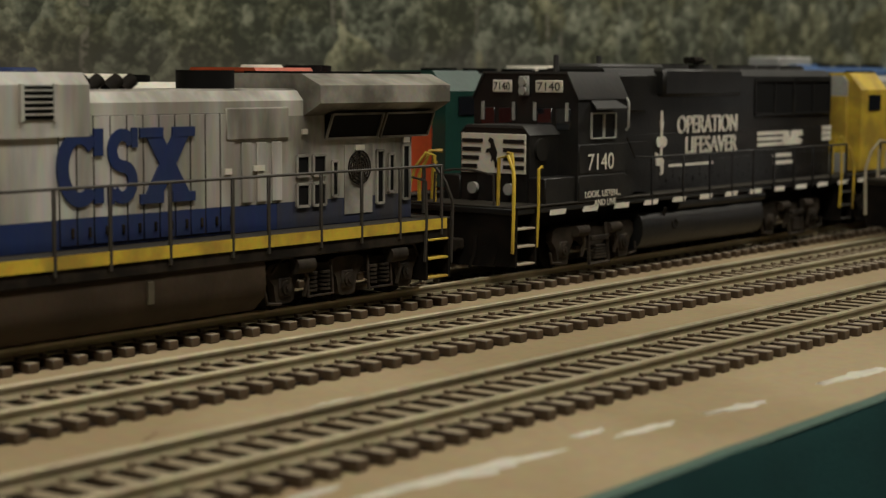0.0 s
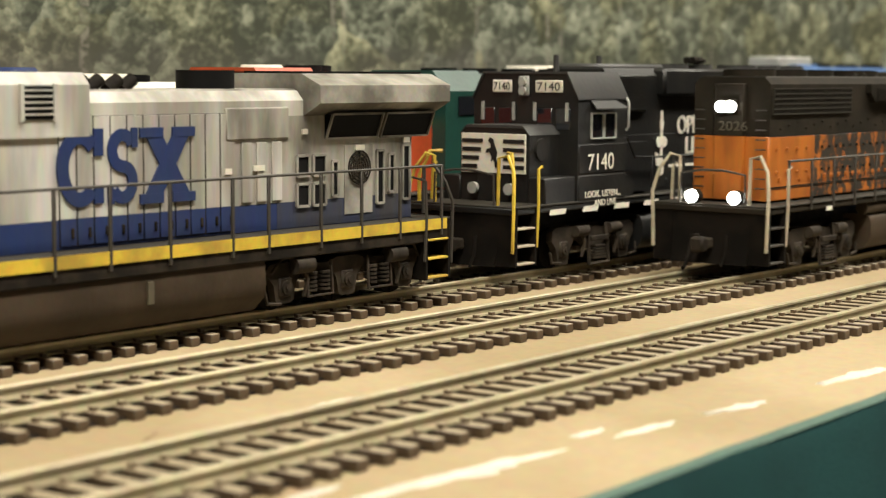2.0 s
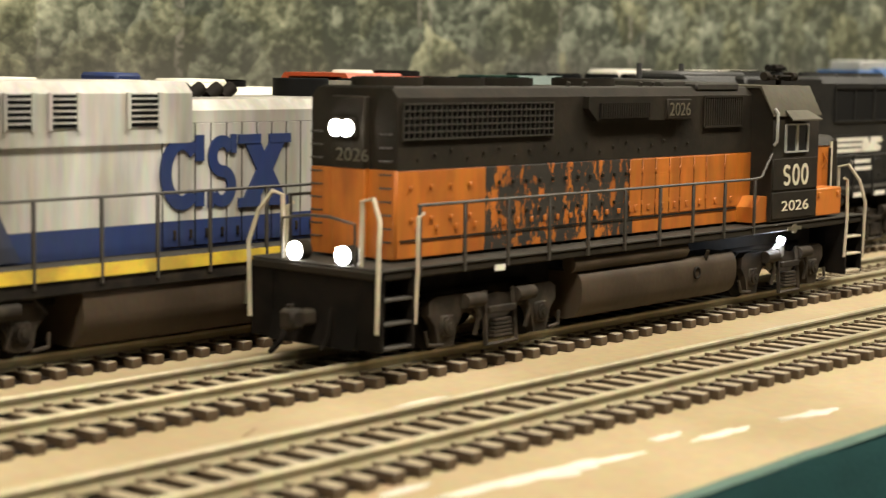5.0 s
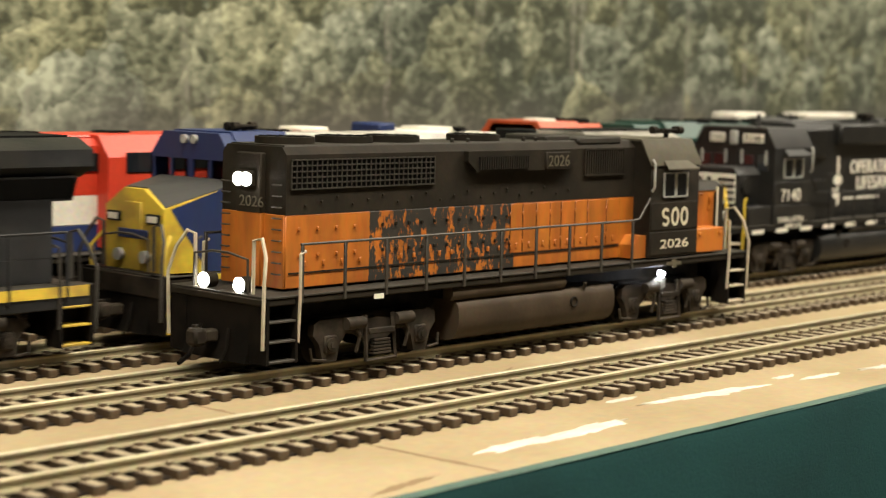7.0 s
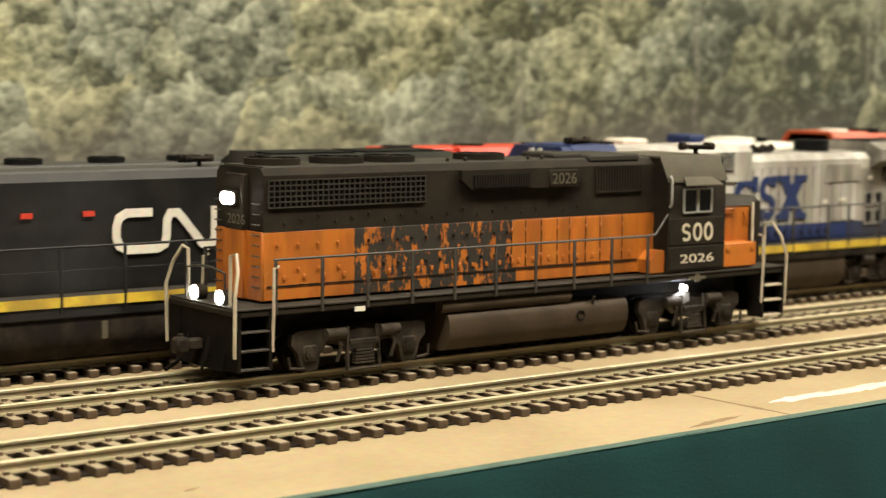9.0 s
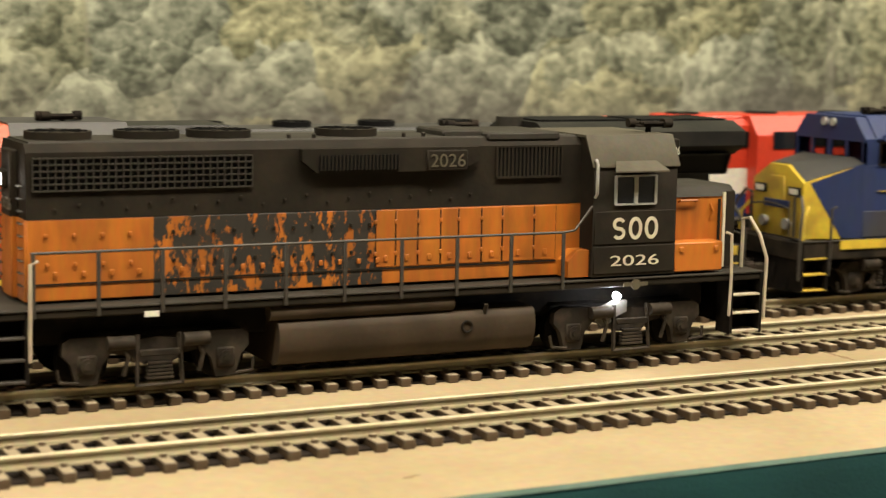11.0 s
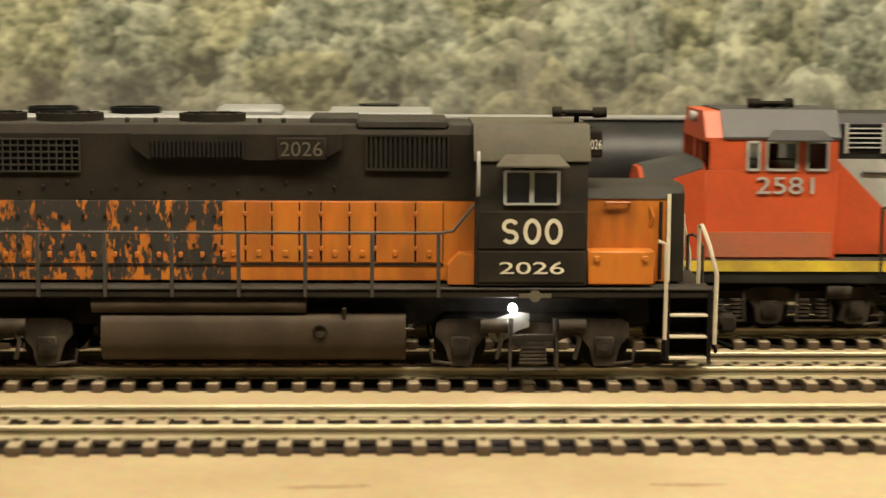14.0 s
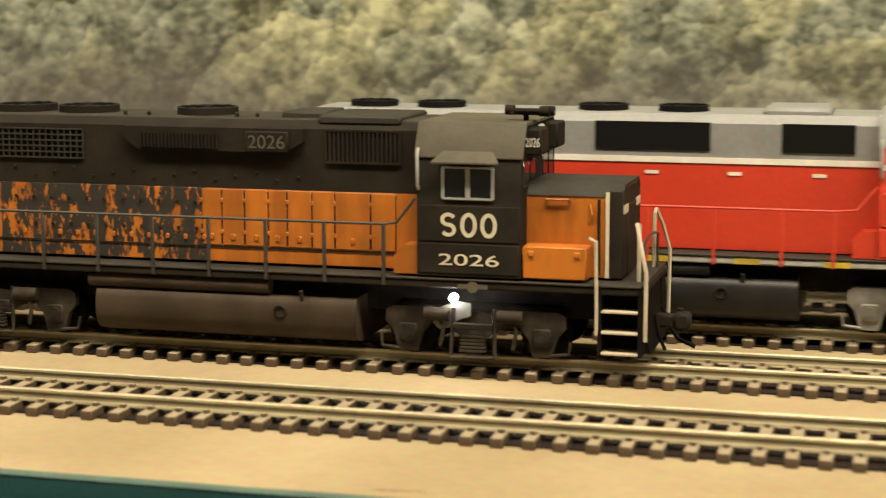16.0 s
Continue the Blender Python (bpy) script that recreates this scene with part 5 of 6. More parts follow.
def wide_cab(name, label, xm, d, u0, u1, mats, y=None, cabu=(0, 0, 0), hood_top=53.0, raised=None, rad=None, tank=(-40, 40), tr=(-66, 66), rail_mt="steel", posts=(), yellow_sill=True, axle_sp=21.0, grab="steel", wins=(), louvres=()):
    """A big six-axle model with a wide nose and an overhanging radiator. cabu: cab rear, cab front, nose tip."""
    root = new(name)
    tagged(root, label, "model locomotive", "model locomotives")
    X = lambda u: d * u
    zf = 22.4
    chassis(root, *sorted((X(u0), X(u1))), mats["sill"], 16.6, zf)
    for xe, dd in ((X(u0), -d), (X(u1), d)):
        end_steps(root, xe, dd, "pit", edge=mats.get("edge", "yellow"), grab=grab, tall=35.0)
    for u in tr:
        truck(root, X(u), 3, axle_sp, "cast")
    if yellow_sill:
        bm = B()
        for s in (-1, 1):
            box(bm, X(u0 + 2), X(u1 - 14), s * 17.0, s * 17.6, 19.6, 22.2)
        part("sill_stripe", bm, M["yellow"], root, "chipped yellow stripe along the sill")
    # hood
    bm = B()
    box(bm, X(u0 + 8), X(cabu[0] + 1), -11.2, 11.2, zf, 28.4, 0.15)
    part("hood_side", bm, M[mats["base"]], root)
    bm = B()
    loft(bm, hood_profile(11.2, 28.4, hood_top, 2.2), *sorted((X(u0 + 8), X(cabu[0] + 1))))
    part("hood", bm, M[mats["hood"]], root)
    bm = B()
    loft(bm, [(-9.0, hood_top - 0.2), (-8.4, hood_top + 0.4), (8.4, hood_top + 0.4), (9.0, hood_top - 0.2)], *sorted((X(u0 + 9), X(cabu[0]))))
    part("hood_roof", bm, M[mats["roof"]], root)
    if raised:
        bm = B()
        loft(bm, hood_profile(11.9, 44.5, 57.0, 2.4), *sorted((X(raised[0]), X(raised[1]))))
        part("blower_cab", bm, M[mats["raised"]], root)
        for s in (-1, 1):
            for a, b in louvres:
                bm = B()
                box(bm, X(a), X(b), s * 11.7, s * 12.2, 48.0, 54.4)
                g = part("grille", bm, M["grill"], root)
                bm = B()
                for q in range(5):
                    box(bm, X(a), X(b), s * 12.1, s * 12.5, 48.8 + q * 1.15, 49.15 + q * 1.15)
                for e in (a, b):
                    box(bm, X(e) - 0.4, X(e) + 0.4, s * 12.0, s * 12.6, 47.6, 54.8)
                part("grille_lattice", bm, M[mats.get("bars", mats["raised"])], g)
    if rad:
        bm = B()
        loft(bm, [(-11.2, 47.5), (-16.4, 50.4), (-16.4, 54.4), (-10.5, 57.0), (10.5, 57.0), (16.4, 54.4), (16.4, 50.4), (11.2, 47.5)], *sorted((X(rad[0]), X(rad[1]))))
        r = part("radiator", bm, M[mats["rad"]], root, "overhanging radiator housing")
        bm = B()
        for k in range(2):
            w = (rad[1] - rad[0]) / 2
            box(bm, X(rad[0] + w * k + 2), X(rad[0] + w * (k + 1) - 2), -9, 9, 56.9, 57.5)
        part("radiator_screen", bm, M["grill"], r)
        for s in (-1, 1):
            for k in range(2):
                w = (rad[1] - rad[0]) * 0.38
                a = rad[0] + 3 + k * (w + 1.2)
                bm = B()
                q = [(X(a), s * 11.5, 42.2), (X(a + w), s * 11.5, 42.2), (X(a + w), s * 13.6, 47.8), (X(a), s * 13.6, 47.8)]
                vs = [bm.verts.new(v) for v in q] + [bm.verts.new((v[0], v[1] - s * 2.5, v[2])) for v in q]
                for f in ((0, 1, 2, 3), (7, 6, 5, 4), (0, 4, 5, 1), (1, 5, 6, 2), (2, 6, 7, 3), (3, 7, 4, 0)):
                    bm.faces.new([vs[i] for i in f])
                bmesh.ops.recalc_face_normals(bm, faces=bm.faces)
                g = part("intake_screen", bm, M["grill"], root)
                bm = B()
                for e0, e1 in ((0, 1), (1, 2), (2, 3), (3, 0)):
                    tube(bm, [(q[e0][0], q[e0][1] + s * 0.2, q[e0][2]), (q[e1][0], q[e1][1] + s * 0.2, q[e1][2])], 0.35, 4)
                part("screen_frame", bm, M[mats["rad"]], g)
    # cab and wide nose
    zr = 57.6
    zs = 43.8
    bm = B()
    box(bm, X(cabu[0]), X(cabu[1]), -16.6, 16.6, zf, zs, 0.15)
    c = part("cab", bm, M[mats["cab"]], root)
    bm = B()
    loft(bm, [(-16.6, 50.6), (16.6, 50.6), (16.6, 51.5), (11.5, zr), (-11.5, zr), (-16.6, 51.5)], *sorted((X(cabu[0]), X(cabu[1]))))
    part("roof", bm, M[mats["cab"]], c)
    bm = B()
    box(bm, X(cabu[0]), X(cabu[0] + 1.2), -16.6, 16.6, zs, 50.6)
    part("rear_wall", bm, M[mats["cab"]], c)
    for s in (-1, 1):
        edges = [cabu[0] + 1.2] + [v for w in wins for v in w] + [cabu[1]]
        for a, b in zip(edges[::2], edges[1::2]):
            bm = B()
            box(bm, X(a), X(b), s * 15.8, s * 16.6, zs, 50.6)
            part("pillar", bm, M[mats["cab"]], c)
        for a, b in wins:
            bm = B()
            box(bm, X(a), X(b), s * 16.1, s * 16.25, zs, 50.6)
            w = part("window", bm, M["pane"], c)
            bm = B()
            for q in ((a - 0.3, a + 0.3, zs, 50.6), (b - 0.3, b + 0.3, zs, 50.6), (a, b, 50.2, 50.8), (a, b, zs - 0.2, zs + 0.4)):
                box(bm, X(q[0]), X(q[1]), s * 16.3, s * 16.95, q[2], q[3])
            part("window_frame", bm, M[mats.get("win", "under")], w)
        sunshade(c, *sorted((X(wins[0][0] - 0.6), X(wins[1][1] + 0.6))), 16.6, 53.4, s, mats.get("cabroof", mats["cab"]))
        for a, b in ((0.0, 0.9), (7.6, 8.5), (15.2, 16.6)):
            bm = B()
            box(bm, X(cabu[1] - 0.9), X(cabu[1]), s * a, s * b, zs, 50.6)
            part("pillar", bm, M[mats["cab"]], c)
        for a, b in ((0.9, 7.6), (8.5, 15.2)):
            bm = B()
            box(bm, X(cabu[1] - 0.6), X(cabu[1] - 0.45), s * a, s * b, zs, 50.6)
            part("windscreen", bm, M["pane"], c)
    bm = B()
    w0, w1 = 16.4, 12.0
    b0 = [(X(cabu[1]), -w0, zf), (X(cabu[1]), w0, zf), (X(cabu[1]), w0, 44.2), (X(cabu[1]), 12, 45.6), (X(cabu[1]), -12, 45.6), (X(cabu[1]), -w0, 44.2)]
    b1 = [(X(cabu[2]), -w1, zf), (X(cabu[2]), w1, zf), (X(cabu[2]), w1, 38.6), (X(cabu[2]), 4.2, 43.4), (X(cabu[2]), -4.2, 43.4), (X(cabu[2]), -w1, 38.6)]
    v0, v1 = [bm.verts.new(q) for q in b0], [bm.verts.new(q) for q in b1]
    bm.faces.new(v0)
    bm.faces.new(v1[::-1])
    for i in range(6):
        bm.faces.new((v0[i], v1[i], v1[(i + 1) % 6], v0[(i + 1) % 6]))
    bmesh.ops.recalc_face_normals(bm, faces=bm.faces)
    part("nose", bm, M[mats["nose"]], root)
    bm = B()
    rows = [[(X(u), yy, z) for yy, z in prof] for u, prof in ((cabu[1] + 0.3, ((-16.2, 44.5), (-12, 45.9), (12, 45.9), (16.2, 44.5))), (cabu[2] - 0.8, ((-11.9, 39.2), (-4.2, 43.8), (4.2, 43.8), (11.9, 39.2))))]
    hi = [[bm.verts.new(v) for v in r] for r in rows]
    lo = [[bm.verts.new((v[0], v[1], v[2] - 0.6)) for v in r] for r in rows]
    for k in range(3):
        bm.faces.new((hi[0][k], hi[0][k + 1], hi[1][k + 1], hi[1][k]))
        bm.faces.new((lo[0][k], lo[1][k], lo[1][k + 1], lo[0][k + 1]))
    for r in (0, 1):
        bm.faces.new(hi[r] + lo[r][::-1])
    for k in (0, 3):
        bm.faces.new((hi[0][k], hi[1][k], lo[1][k], lo[0][k]))
    bmesh.ops.recalc_face_normals(bm, faces=bm.faces)
    part("nose_top", bm, M["nsroof"], root, "dark grey sloping top of the nose")
    bm = B()
    box(bm, X(cabu[2] - 0.1), X(cabu[2] + 0.5), -3.4, 3.4, zf, 40, 0.2)
    part("nose_door", bm, M[mats["nose"]], root)
    bm = B()
    for yy in (-2, 2):
        cyl(bm, (X(cabu[1]), yy, 55.8), (X(cabu[1] + 0.9), yy, 55.8), 1.2, 12)
    part("headlight", bm, M["palegrey"], c)
    # fuel tank
    bm = B()
    loft(bm, [(-16.4, 8.8), (-16.9, 12), (-16.4, 16.8), (16.4, 16.8), (16.9, 12), (16.4, 8.8), (13.0, 5.6), (-13.0, 5.6)], *sorted((X(tank[0]), X(tank[1]))))
    t = part("fuel_tank", bm, M[mats["tank"]], root)
    for s in (-1, 1):
        bm = B()
        box(bm, X(tank[0] * 0.1), X(tank[0] * 0.1 + 1.6), s * 16.7, s * 17.2, 10.6, 15.2)
        part("fuel_gauge", bm, M["dim"], t)
    bm = B()
    loft(bm, [(-16.9, 51.2), (-16.9, 51.7), (-11.7, 58.0), (11.7, 58.0), (16.9, 51.7), (16.9, 51.2), (11.3, 57.3), (-11.3, 57.3)], *sorted((X(cabu[0] - 0.6), X(cabu[1] - 4.0))))
    part("cab_roof", bm, M[mats.get("cabroof", mats["roof"])], c)
    bm = B()
    for s in (-1, 1):
        for k in range(14):
            u = tank[0] + 3 + (tank[1] - tank[0] - 6) * k / 13
            cyl(bm, (X(u), s * 13, 17.6), (X(u) + 3.4, s * 13, 17.6), 0.9 + 0.4 * (k % 3), 8)
        tube(bm, [(X(tank[0] - 10), s * 15.5, 17.6), (X(tank[1] + 10), s * 15.5, 18.2)], 0.4)
    part("piping", bm, M["under"], root)
    for s in (-1, 1):
        for u in posts:
            bm = B()
            box(bm, X(u) - 0.4, X(u) + 0.4, s * 17.1, s * 17.7, 18.2, 35.0, 0.1)
            part("stanchion", bm, M[rail_mt], root)
        bm = B()
        tube(bm, [(X(u), s * 17.4, 35.0) for u in posts], 0.34)
        part("handrail", bm, M[rail_mt], root)
    root.matrix_world = pose(xm * 0.001, (Y_C if y is None else y) * 0.001, 0)
    return root, c, X


def build_csx():
    mats = dict(sill="under", base="blue", hood="csxgrey", roof="csxroof", raised="csxgrey", rad="csxroof", cab="blue", cabroof="blue", nose="yellow", tank="tank", edge="yellow")
    # own middle at x = 162; the cab towards -x
    root, c, X = wide_cab("diesel_locomotive", "weathered grey and blue model diesel with a yellow nose", 162.0, -1, -102.0, 117.0, mats,
                          cabu=(73.0, 95.0, 113.0), hood_top=53.2, raised=(8, 74), rad=(-102.5, -55), tank=(-36.7, 40.0), tr=(-66, 74),
                          posts=[-98, -82, -68, -54, -37, -26, -8, 8, 22, 36, 52, 68], wins=((75.2, 81.5), (83.0, 89.5)), louvres=((17, 25), (37.3, 44.1), (48, 54.4), (57.7, 64.4)))
    # roof gear
    bm = B()
    cyl(bm, (X(-35.4), 0, 53.4), (X(-35.4), 0, 57.6), 6.4, 20)
    part("exhaust", bm, M["grill"], root)
    bm = B()
    for u in (-8, -4, 1, 5):
        cyl(bm, (X(u), -3, 53.5), (X(u) + 3.4, -3, 55.6), 1.5, 10)
    part("roof_gear", bm, M["under"], root)
    horn(root, X(80), -4, 57.2, -1)
    # hood panels over a dark seam, and the sooty radiator compartment
    for s in (-1, 1):
        bm = B()
        box(bm, X(15.6), X(-32.4), s * 11.1, s * 11.28, 23.0, 48.5)
        part("door_seam", bm, M["under"], root)
        bm = B()
        box(bm, X(-46.2), X(-93.8), s * 11.0, s * 11.24, 28.4, 47.6)
        part("radiator_side", bm, M["dirty_grey"], root, "soot stained grey side")
        bm = B()
        box(bm, X(-46.2), X(-93.8), s * 11.0, s * 11.26, 22.6, 28.4)
        part("radiator_side", bm, M["dirty_blue"], root, "soot stained blue side")
        bm = B()
        box(bm, X(-30.0), X(-49.8), s * 10.4, s * 11.75, 42.6, 49.6, 0.3)
        part("air_box", bm, M["dirty_grey"], root, "dirty grey box under the roof edge")
        for u in (-36.5, -41.2, -46.0):
            bm = B()
            box(bm, X(u) - 1.6, X(u) + 1.6, s * 11.2, s * 11.62, 29.0, 42.0, 0.08)
            part("access_door", bm, M["csxgrey"], root)
        for u in [13.4 - 4.4 * k for k in range(11)]:
            bm = B()
            box(bm, X(u) - 1.98, X(u) + 1.98, s * 11.1, s * 11.5, 28.5, 48.4, 0.05)
            dr = part("hood_door", bm, M["csxgrey"], root)
            bm = B()
            box(bm, X(u) - 1.98, X(u) + 1.98, s * 11.1, s * 11.5, 23.2, 28.45, 0.05)
            part("lower_panel", bm, M["blue"], dr)
            bm = B()
            box(bm, X(u) + 0.6, X(u) + 1.3, s * 11.4, s * 11.8, 24.6, 26.6, 0.1)
            part("latch", bm, M["under"], dr)
    # the big blue side mark: plain open, waved and crossed slabs
    for s in (-1, 1):
        bm = B()
        arc = [(X(10.6) - s * 4.3 * math.cos(radians(a)), 38.3 + 6.2 * math.sin(radians(a))) for a in range(40, 321, 12)]
        band(bm, arc, 2.9, s * 11.4, s * 11.86)
        for z0, z1 in ((40.6, 46.0), (31.2, 34.4)):
            box(bm, X(10.6) - s * 3.6, X(10.6) - s * 6.0, s * 11.4, s * 11.92, z0, z1)
        part("side_mark", bm, M["blue"], root, "large blue side mark")
        bm = B()
        band(bm, wave_line(X(-0.5), 38.3, 2.7, 6.3, -s), 2.5, s * 11.4, s * 11.86)
        box(bm, X(-0.5) - s * 2.4, X(-0.5) - s * 4.0, s * 11.4, s * 11.92, 42.0, 46.0)
        box(bm, X(-0.5) + s * 2.4, X(-0.5) + s * 4.0, s * 11.4, s * 11.92, 30.8, 34.6)
        part("side_mark", bm, M["blue"], root, "large blue side mark")
        bm = B()
        for k, dp in ((1, 11.90), (-1, 11.96)):
            xc = X(-12.8)
            prism(bm, [(xc - 4.6 * k - 2.3, 45.6), (xc - 4.6 * k + 2.3, 45.6), (xc + 4.6 * k + 2.3, 31.0), (xc + 4.6 * k - 2.3, 31.0)], s * 11.4, s * dp)
        for z in (44.9, 31.4):
            for dx in (-4.5, 4.5):
                box(bm, xc + dx - 3.2, xc + dx + 3.2, s * 11.4, s * 12.02, z - 1.0, z + 1.0)
        part("side_mark", bm, M["blue"], root, "large blue side mark")
    # radiator end: louvred doors, a fan and labels
    for s in (-1, 1):
        for a, b, z0, z1 in ((-52.5, -56.6, 34.0, 38.6), (-58.0, -62.2, 34.0, 38.6), (-52.5, -56.6, 27.2, 32.2), (-58.0, -62.2, 27.2, 32.2), (-64.5, -66.5, 29, 37), (-80.5, -83, 26.5, 39), (-85.0, -87, 29, 38), (-90.2, -92.8, 27, 40)):
            bm = B()
            box(bm, X(a), X(b), s * 11.2, s * 11.5, z0, z1)
            g = part("grille", bm, M["grill"], root)
            bm = B()
            for e in (z0, z1):
                box(bm, X(a), X(b), s * 11.3, s * 11.8, e - 0.3, e + 0.3)
            for e in (a, b):
                box(bm, X(e) - 0.3, X(e) + 0.3, s * 11.3, s * 11.8, z0, z1)
            part("grille_frame", bm, M["csxroof"], g)
        bm = B()
        box(bm, X(-69), X(-79), s * 11.2, s * 11.45, 24.5, 40.6)
        part("vent_door", bm, M["csxroof"], root)
        bm = B()
        for k in range(5):
            tube(bm, [(X(-74) + (3.9 - k * 0.8) * math.cos(t), s * 11.7, 35.2 + (3.9 - k * 0.8) * math.sin(t)) for t in (2 * math.pi * i / 20 for i in range(21))], 0.2, 4)
        for k in range(4):
            t = math.pi * k / 4
            tube(bm, [(X(-74) - 4 * math.cos(t), s * 11.7, 35.2 - 4 * math.sin(t)), (X(-74) + 4 * math.cos(t), s * 11.7, 35.2 + 4 * math.sin(t))], 0.22, 4)
        part("fan_guard", bm, M["under"], root)
        for u, z, w in ((-30.5, 36.0, 1.0), (-40, 36.4, 1.7), (-74, 39.9, 1.6), (-91.4, 41.2, 1.1), (-55, 44.0, 0.8)):
            bm = B()
            box(bm, X(u) - w, X(u) + w, s * 11.4, s * 11.9, z - 0.6, z + 0.6)
            part("label_plate", bm, M["white"], root)
    # cab: grey lower band behind a slanting line, number and streak
    for s in (-1, 1):
        bm = B()
        prism(bm, [(X(73.2), 23), (X(51), 23), (X(53), 26.6), (X(60.6), 41.2), (X(73.2), 41.2)], s * 11.1, s * 12.3)
        part("cab_rear", bm, M["dirty_blue"], root, "blue field behind the cab with a slanting edge")
        bm = B()
        box(bm, X(73.4), X(94.6), s * 16.5, s * 16.78, 22.8, 30.4, 0.1)
        part("cab_panel", bm, M["dirty_blue"], c, "soot stained blue cab side")
        # blue field on the side of the nose, its edge slanting down from the front corner
        bm = B()
        q = [(95.0, 22.6), (101.0, 22.6), (111.0, 38.6), (95.0, 44.4)]
        side = [(X(u), s * (16.75 - (u - 95.0) * 0.265), z) for u, z in q]
        vs = [bm.verts.new(v) for v in side] + [bm.verts.new((v[0], v[1] - s * 0.8, v[2])) for v in side]
        for f in ((0, 1, 2, 3), (7, 6, 5, 4), (0, 4, 5, 1), (1, 5, 6, 2), (2, 6, 7, 3), (3, 7, 4, 0)):
            bm.faces.new([vs[i] for i in f])
        bmesh.ops.recalc_face_normals(bm, faces=bm.faces)
        part("nose_side", bm, M["blue"], root, "deep blue side of the nose")
    lettering("number", "30", M["yellow"], c, X(82), -16.95, 39.6, 4.2, 7.4)
    bm = B()
    prism(bm, [(X(90), 36.2), (X(76), 37.2), (X(79), 36.0), (X(73.5), 35.6), (X(85), 34.8), (X(82), 35.8)], -17.0, -16.7)
    part("streak_mark", bm, M["yellow"], c)
    bm = B()
    box(bm, X(74), X(112), -16.75, -12.0, 19.8, 22.4)
    part("cab_stripe", bm, M["yellow"], c)
    for yy in (-8.2, 8.2):
        bm = B()
        box(bm, X(112.6), X(113.6), yy - 2.9, yy + 2.9, 34.6, 37.2, 0.2)
        nb = part("number_board", bm, M["grill"], root)
        bm = B()
        box(bm, X(113.5), X(113.8), yy - 1.9, yy + 1.9, 35.1, 36.7)
        part("plate", bm, M["white"], nb)
    bm = B()
    box(bm, X(113.2), X(113.7), -6.2, 6.2, 30.6, 33.0, 0.2)
    part("road_mark", bm, M["blue"], root)
    bm = B()
    for yy in (-5.5, 5.5):
        cyl(bm, (X(113.0), yy, 26.2), (X(114.6), yy, 26.2), 1.6, 12)
    part("ditch_light", bm, M["palegrey"], root)
    for s in (-1, 1):
        bm = B()
        tube(bm, [(X(115.0), s * 15, 10), (X(115.0), s * 15.4, 28), (X(112.0), s * 13.6, 32)], 0.55)
        part("grab_iron", bm, M["yellow"], root, "yellow grab iron")


